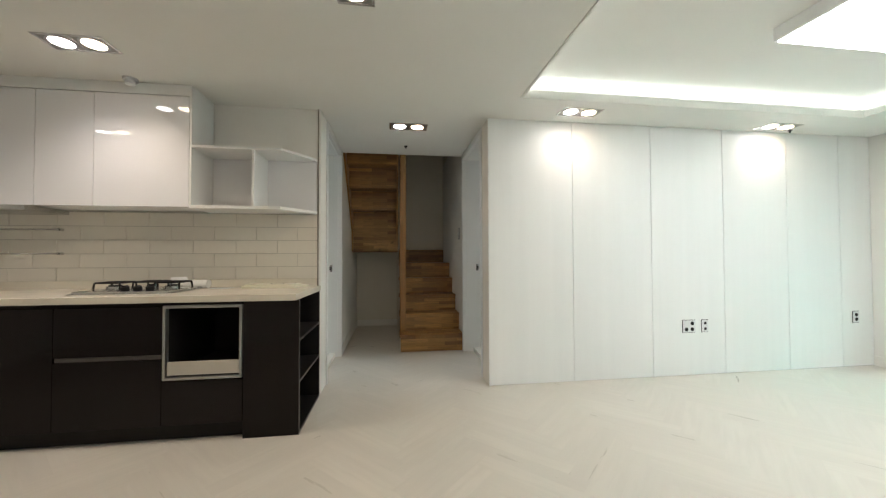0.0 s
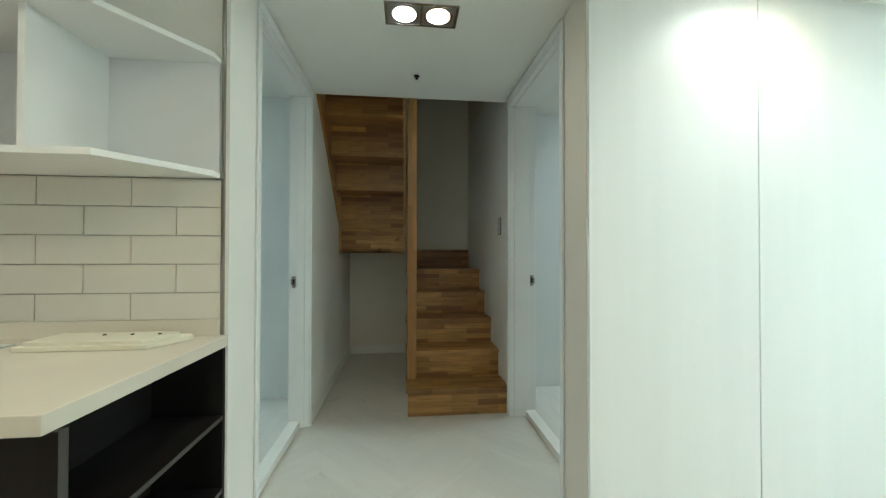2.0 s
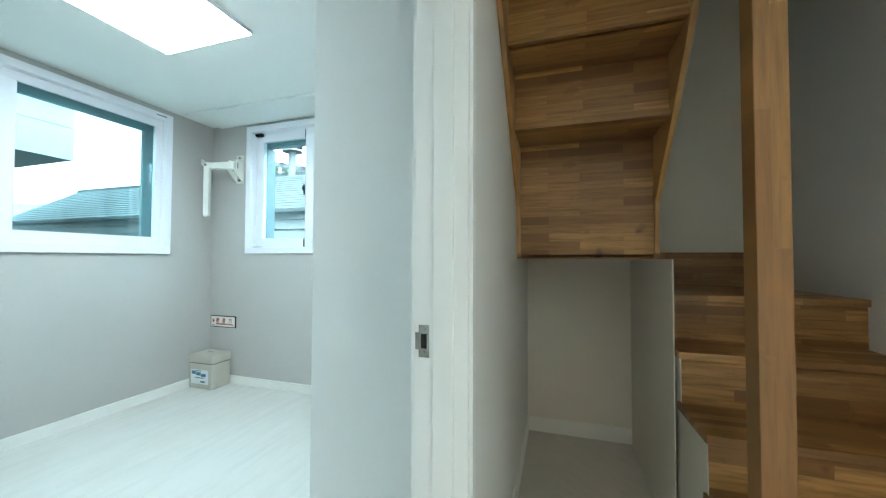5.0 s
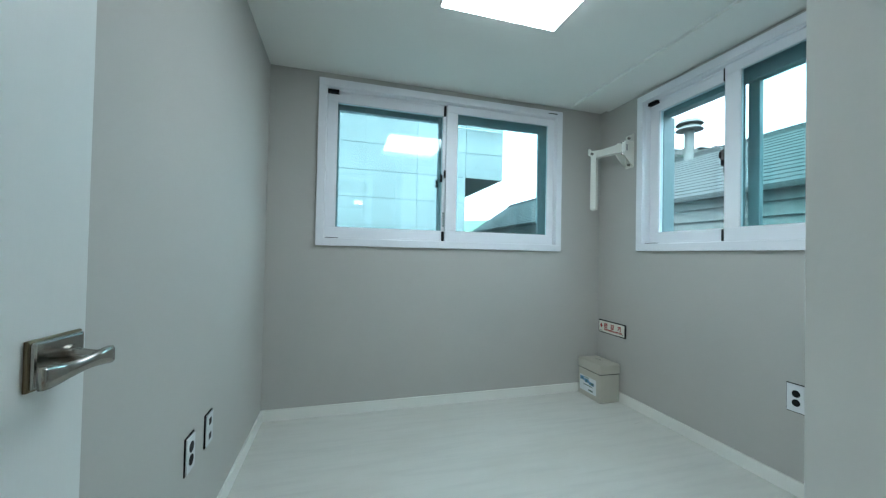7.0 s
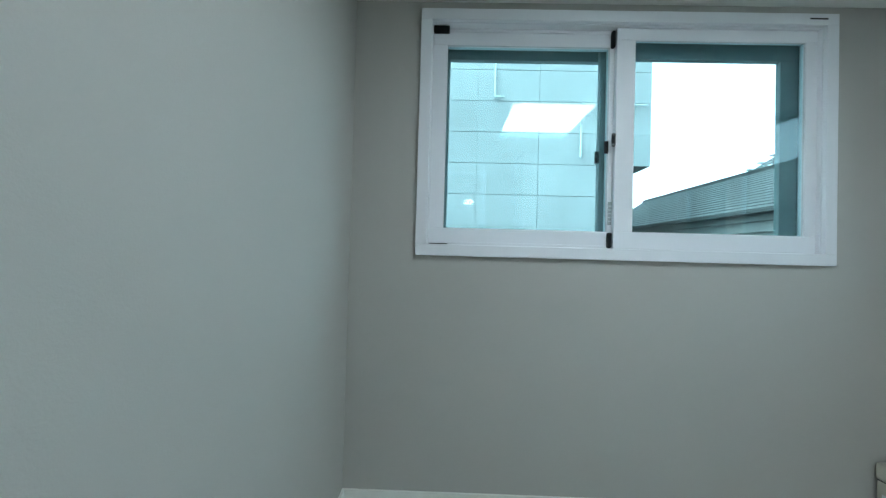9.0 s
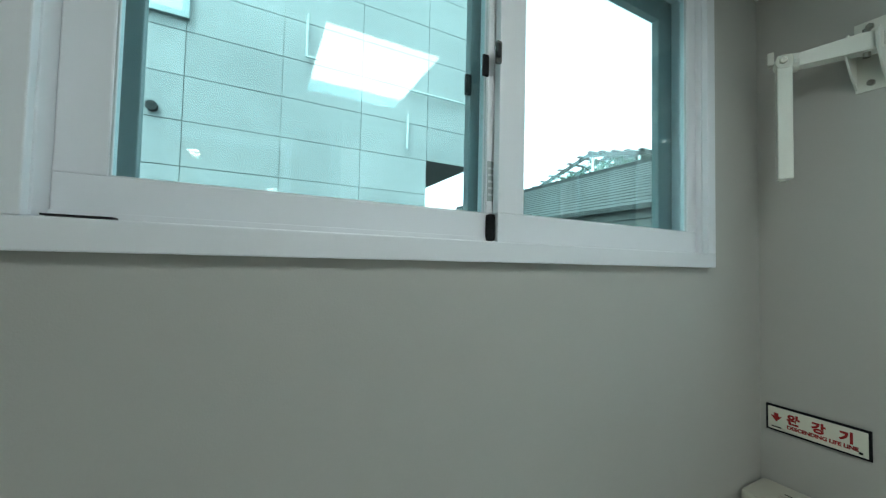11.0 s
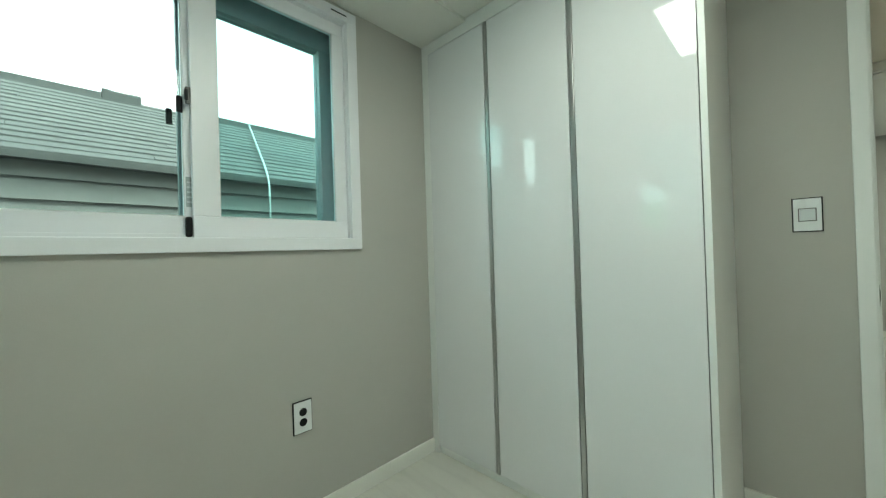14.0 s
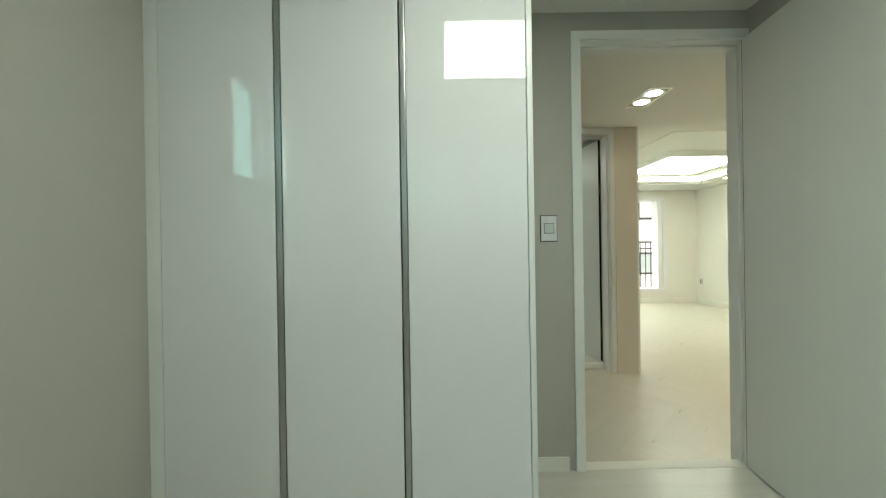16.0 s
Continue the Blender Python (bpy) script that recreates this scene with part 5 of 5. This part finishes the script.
for cx in (-3.236, -3.162):
    part("cheek", prism([(YN - 0.008, 2.045), (YN - 0.085, 2.045), (YN - 0.115, 2.01), (YN - 0.115, 1.965), (YN - 0.06, 1.90), (YN - 0.008, 1.86)], "x", cx, cx + 0.006, 0.001), IVORY, br)
swing = pose(-3.19, YN - 0.078, 0, 0, 0, 28)
part("arm", moved(prism([(-0.200, 1.958), (0.035, 1.962), (0.035, 2.026), (-0.02, 2.026), (-0.200, 2.004)], "y", -0.024, 0.024, 0.003), swing), IVORY, br)
# The arm is solid; this black sheet paints the shade of a hollow end.
part("arm_end_shade", moved(boxes(((0.0352, -0.018, 1.970), (0.0365, 0.018, 2.018))), swing), BLACK, br, "black sheet standing in for the shaded hollow of the arm tube")
part("pivot_pin", moved(rods(((0.0, 0, 1.945), (0.0, 0, 2.045), 0.010)), swing), CHROME, br)
part("collar", moved(rods(((-0.190, 0, 1.981), (-0.173, 0, 1.981), 0.034)), swing), IVORY, br)
part("elbow", moved(rods(((-0.214, -0.028, 1.985), (-0.214, 0.028, 1.985), 0.026)), swing), IVORY, br)
part("elbow_bolt", moved(rods(((-0.218, -0.042, 1.985), (-0.218, -0.03, 1.985), 0.012), seg=6), swing), CHROME, br)
part("folded_arm", moved(boxes(((-0.235, -0.024, 1.54), (-0.191, 0.020, 2.012)), bevel=0.005), swing), IVORY, br)
part("arm_tip", moved(rods(((-0.219, -0.002, 1.532), (-0.219, -0.002, 1.541), 0.010)), swing), IVORY, br)
part("end_cap", moved(boxes(((-0.261, -0.016, 1.985), (-0.241, 0.010, 2.035)), bevel=0.004), swing), IVORY, br)
for bz in (1.875, 2.08):
    part("bolt", rods(((-3.196, YN - 0.02, bz), (-3.196, YN - 0.008, bz), 0.011), seg=6), CHROME, br)

# ---- balcony and what lies beyond ----
setting("balcony_slab", boxes(((XE + 0.3, -3.6, -0.15), (XE + 1.0, 0.2, 0.0))), CONCRETE, "narrow concrete ledge outside the window", "ledge")
rg = thing("balcony_railing", (XE + 0.62, -1.8, 0), "black wrought-iron railing with a curl pattern", "railing")
RX = XE + 0.62
part("top_rail", boxes(((RX - 0.02, -3.5, 1.24), (RX + 0.02, 0.0, 1.275)), bevel=0.004), IRON, rg)
part("upper_rail", boxes(((RX - 0.012, -3.5, 1.10), (RX + 0.012, 0.0, 1.125)), bevel=0.003), IRON, rg)
part("bottom_rail", boxes(((RX - 0.012, -3.5, 0.12), (RX + 0.012, 0.0, 0.145)), bevel=0.003), IRON, rg)
for k in range(31):
    y = -3.48 + 0.115 * k
    part("baluster", boxes(((RX - 0.007, y - 0.007, 0.13), (RX + 0.007, y + 0.007, 1.24))), IRON, rg)
for k in range(4):
    y = -3.4 + 1.1 * k
    part("post", boxes(((RX - 0.018, y - 0.018, 0.0), (RX + 0.018, y + 0.018, 1.27)), bevel=0.003), IRON, rg)
wb = thing("white_building", (19, -9, -9), "white rendered apartment building across the street", "building")
part("wall", boxes(((17, -22, -9), (27, 4, 9))), FACADE, wb)
for z in (-3.4, -0.4, 2.6, 5.6):
    for y in (-18, -14.3, -10.6, -6.9, -3.2, 0.5):
        wf = part("window", boxes(((16.94, y, z), (17.02, y + 1.7, z + 0.08)), ((16.94, y, z + 1.1), (17.02, y + 1.7, z + 1.18)), ((16.94, y, z + 0.08), (17.02, y + 0.07, z + 1.1)), ((16.94, y + 1.63, z + 0.08), (17.02, y + 1.7, z + 1.1))), IRON, wb)
        part("pane", boxes(((16.97, y + 0.07, z + 0.08), (16.99, y + 1.63, z + 1.1))), PALE_PANE, wf)
part("roof", boxes(((16.8, -22.2, 9), (27.2, 4.2, 9.3))), CONCRETE, wb)
fr = thing("far_roof_terrace", (-10, 9, -9), "far rooftop terrace with a steel frame and plants", "house")
part("wall", boxes(((-13.5, 9.5, -9), (-6.5, 14, 3.2))), CONCRETE, fr)
def roof_line(x):
    """Height of the pergola's low pointed roof above x."""
    return 3.30 + (x + 12.6) * 0.275 if x < -9.4 else 4.18 - (x + 9.4) * 0.22


for k in range(5):
    y = 8.6 + 0.6 * k
    part("rafter", prism([(-12.6, roof_line(-12.6)), (-9.4, roof_line(-9.4)), (-6.7, roof_line(-6.7)), (-6.7, roof_line(-6.7) - 0.09), (-9.4, roof_line(-9.4) - 0.1), (-12.6, roof_line(-12.6) - 0.09)], "y", y, y + 0.06), ROOF_DARK, fr)
for k in range(17):
    x = -12.5 + 0.355 * k
    z = roof_line(x)
    part("slat", boxes(((x - 0.06, 8.5, z + 0.005), (x + 0.06, 11.1, z + 0.035))), ROOF_DARK, fr)
for px in (-12.0, -10.6, -9.3, -8.0):
    part("post", rods(((px, 8.65, 2.6), (px, 8.65, roof_line(px) - 0.08), 0.04)), STEEL, fr)
rnd = random.Random(8)
bm = bmesh.new()
for k in range(2600):
    px = rnd.uniform(-12.0, -6.8)
    c = Vector((px, rnd.uniform(8.8, 9.7), rnd.uniform(3.3, roof_line(px) - 0.05 + 0.1 * math.sin(px * 7))))
    d1 = Vector((rnd.gauss(0, 1), rnd.gauss(0, 1), rnd.gauss(0, 1))).normalized() * 0.07
    d2 = Vector((rnd.gauss(0, 1), rnd.gauss(0, 1), rnd.gauss(0, 1))).normalized() * 0.045
    bm.faces.new([bm.verts.new(c + q) for q in (d1, d2, -d1, -d2)])
tagged(part("terrace_plants", bm, LEAF), "dense green leaves of rooftop plants", "plants", kind="stuff")
# wooded ridge on the horizon
hm = bmesh.new()
rings = []
for row, (dist, base) in enumerate(((120, -9), (190, 12), (240, 27))):
    line = []
    for k in range(61):
        a = radians(20 + 3 * k)
        h = base + (noise.noise((k * 0.21, row * 0.7, 0.3)) * 9 + noise.noise((k * 0.7, row, 2.1)) * 2.4) * (row / 2)
        line.append(hm.verts.new((math.cos(a) * dist, math.sin(a) * dist, h)))
    rings.append(line)
for a, b in zip(rings, rings[1:]):
    for k in range(60):
        hm.faces.new((a[k], a[k + 1], b[k + 1], b[k]))
tagged(part("wooded_ridge", hm, LEAF), "distant wooded hills under a white sky", "hills", kind="structure")

# ---- herringbone planks of the living room and corridor floor ----
PW, PL = 0.105, 0.63


def clipped(points, x0, y0, x1, y1):
    """The part of a convex outline inside an upright rectangle."""
    for axis, bound, sign in ((0, x0, 1), (0, x1, -1), (1, y0, 1), (1, y1, -1)):
        out = []
        for a, b in zip(points, points[1:] + points[:1]):
            da, db = sign * (a[axis] - bound), sign * (b[axis] - bound)
            if da >= 0:
                out.append(a)
            if (da >= 0) != (db >= 0):
                f = da / (da - db)
                out.append((a[0] + (b[0] - a[0]) * f, a[1] + (b[1] - a[1]) * f))
        points = out
        if len(points) < 3:
            return []
    return points


def slab_of(outline, along, origin, into):
    """Adds a thin plank of a given outline to (vertices, faces, grain), grain running along a direction."""
    verts, faces, grain = into
    k, base = len(outline), len(verts)
    for z in (-0.0055, 0.0):
        verts.extend((x, y, z) for x, y in outline)
        grain.extend(((x - origin[0]) * along[0] + (y - origin[1]) * along[1], (y - origin[1]) * along[0] - (x - origin[0]) * along[1]) for x, y in outline)
    faces.append(tuple(base + k + i for i in range(k)))
    faces.extend((base + i, base + (i + 1) % k, base + k + (i + 1) % k, base + k + i) for i in range(k))


def plank_mesh(name, verts, faces, grain):
    me = bpy.data.meshes.new(name)
    me.from_pydata(verts, [], faces)
    layer = me.uv_layers.new(name="grain")
    for loop in me.loops:
        layer.data[loop.index].uv = grain[loop.vertex_index]
    me.materials.append(PLANK)
    return me


gap, half = 0.00008, math.sqrt(0.5)
single = ([], [], [])
slab_of([(gap, gap), (PL - gap, gap), (PL - gap, PW - gap), (gap, PW - gap)], (1, 0), (0, 0), single)
plank_me = plank_mesh("plank", *single)
ROOMS = ((-4.1, YS - 0.1, XE + 0.1, 0.0), (XD + 0.002, 0.0, XR2 - 0.002, YN + 0.1))
rest, count = ([], [], []), 0
for k in range(-70, 71):
    for m_ in range(-9, 10):
        for upright in (False, True):
            a, b = k * PW + m_ * PL, k * PW - m_ * PL
            corners = [(a + PL, b + PW - PL), (a + PL + PW, b + PW - PL), (a + PL + PW, b + PW), (a + PL, b + PW)] if upright else [(a, b), (a + PL, b), (a + PL, b + PW), (a, b + PW)]
            world_pts = [((u - v) * half, (u + v) * half) for u, v in corners]
            lo = [min(q[i] for q in world_pts) for i in (0, 1)]
            hi = [max(q[i] for q in world_pts) for i in (0, 1)]
            room = ROOMS[0]
            if -1.7 < lo[0] and hi[0] < 3.3 and room[1] < lo[1] and hi[1] < room[3] and -2.6 < lo[1] and count < 300:
                ob = new("plank", plank_me)
                ob.matrix_basis = pose(world_pts[1][0], world_pts[1][1], 0, 0, 0, 135) if upright else pose(world_pts[0][0], world_pts[0][1], 0, 0, 0, 45)
                ob.parent = floor
                count += 1
                continue
            along = (-half, half) if upright else (half, half)
            for x0, y0, x1, y1 in ROOMS:
                if hi[0] > x0 and lo[0] < x1 and hi[1] > y0 and lo[1] < y1:
                    cut = clipped(world_pts, x0, y0, x1, y1)
                    if cut:
                        slab_of(cut, along, (a, b), rest)
planks = new("planks", plank_mesh("planks", *rest))
planks.parent = floor
tagged(planks, kind="stuff")
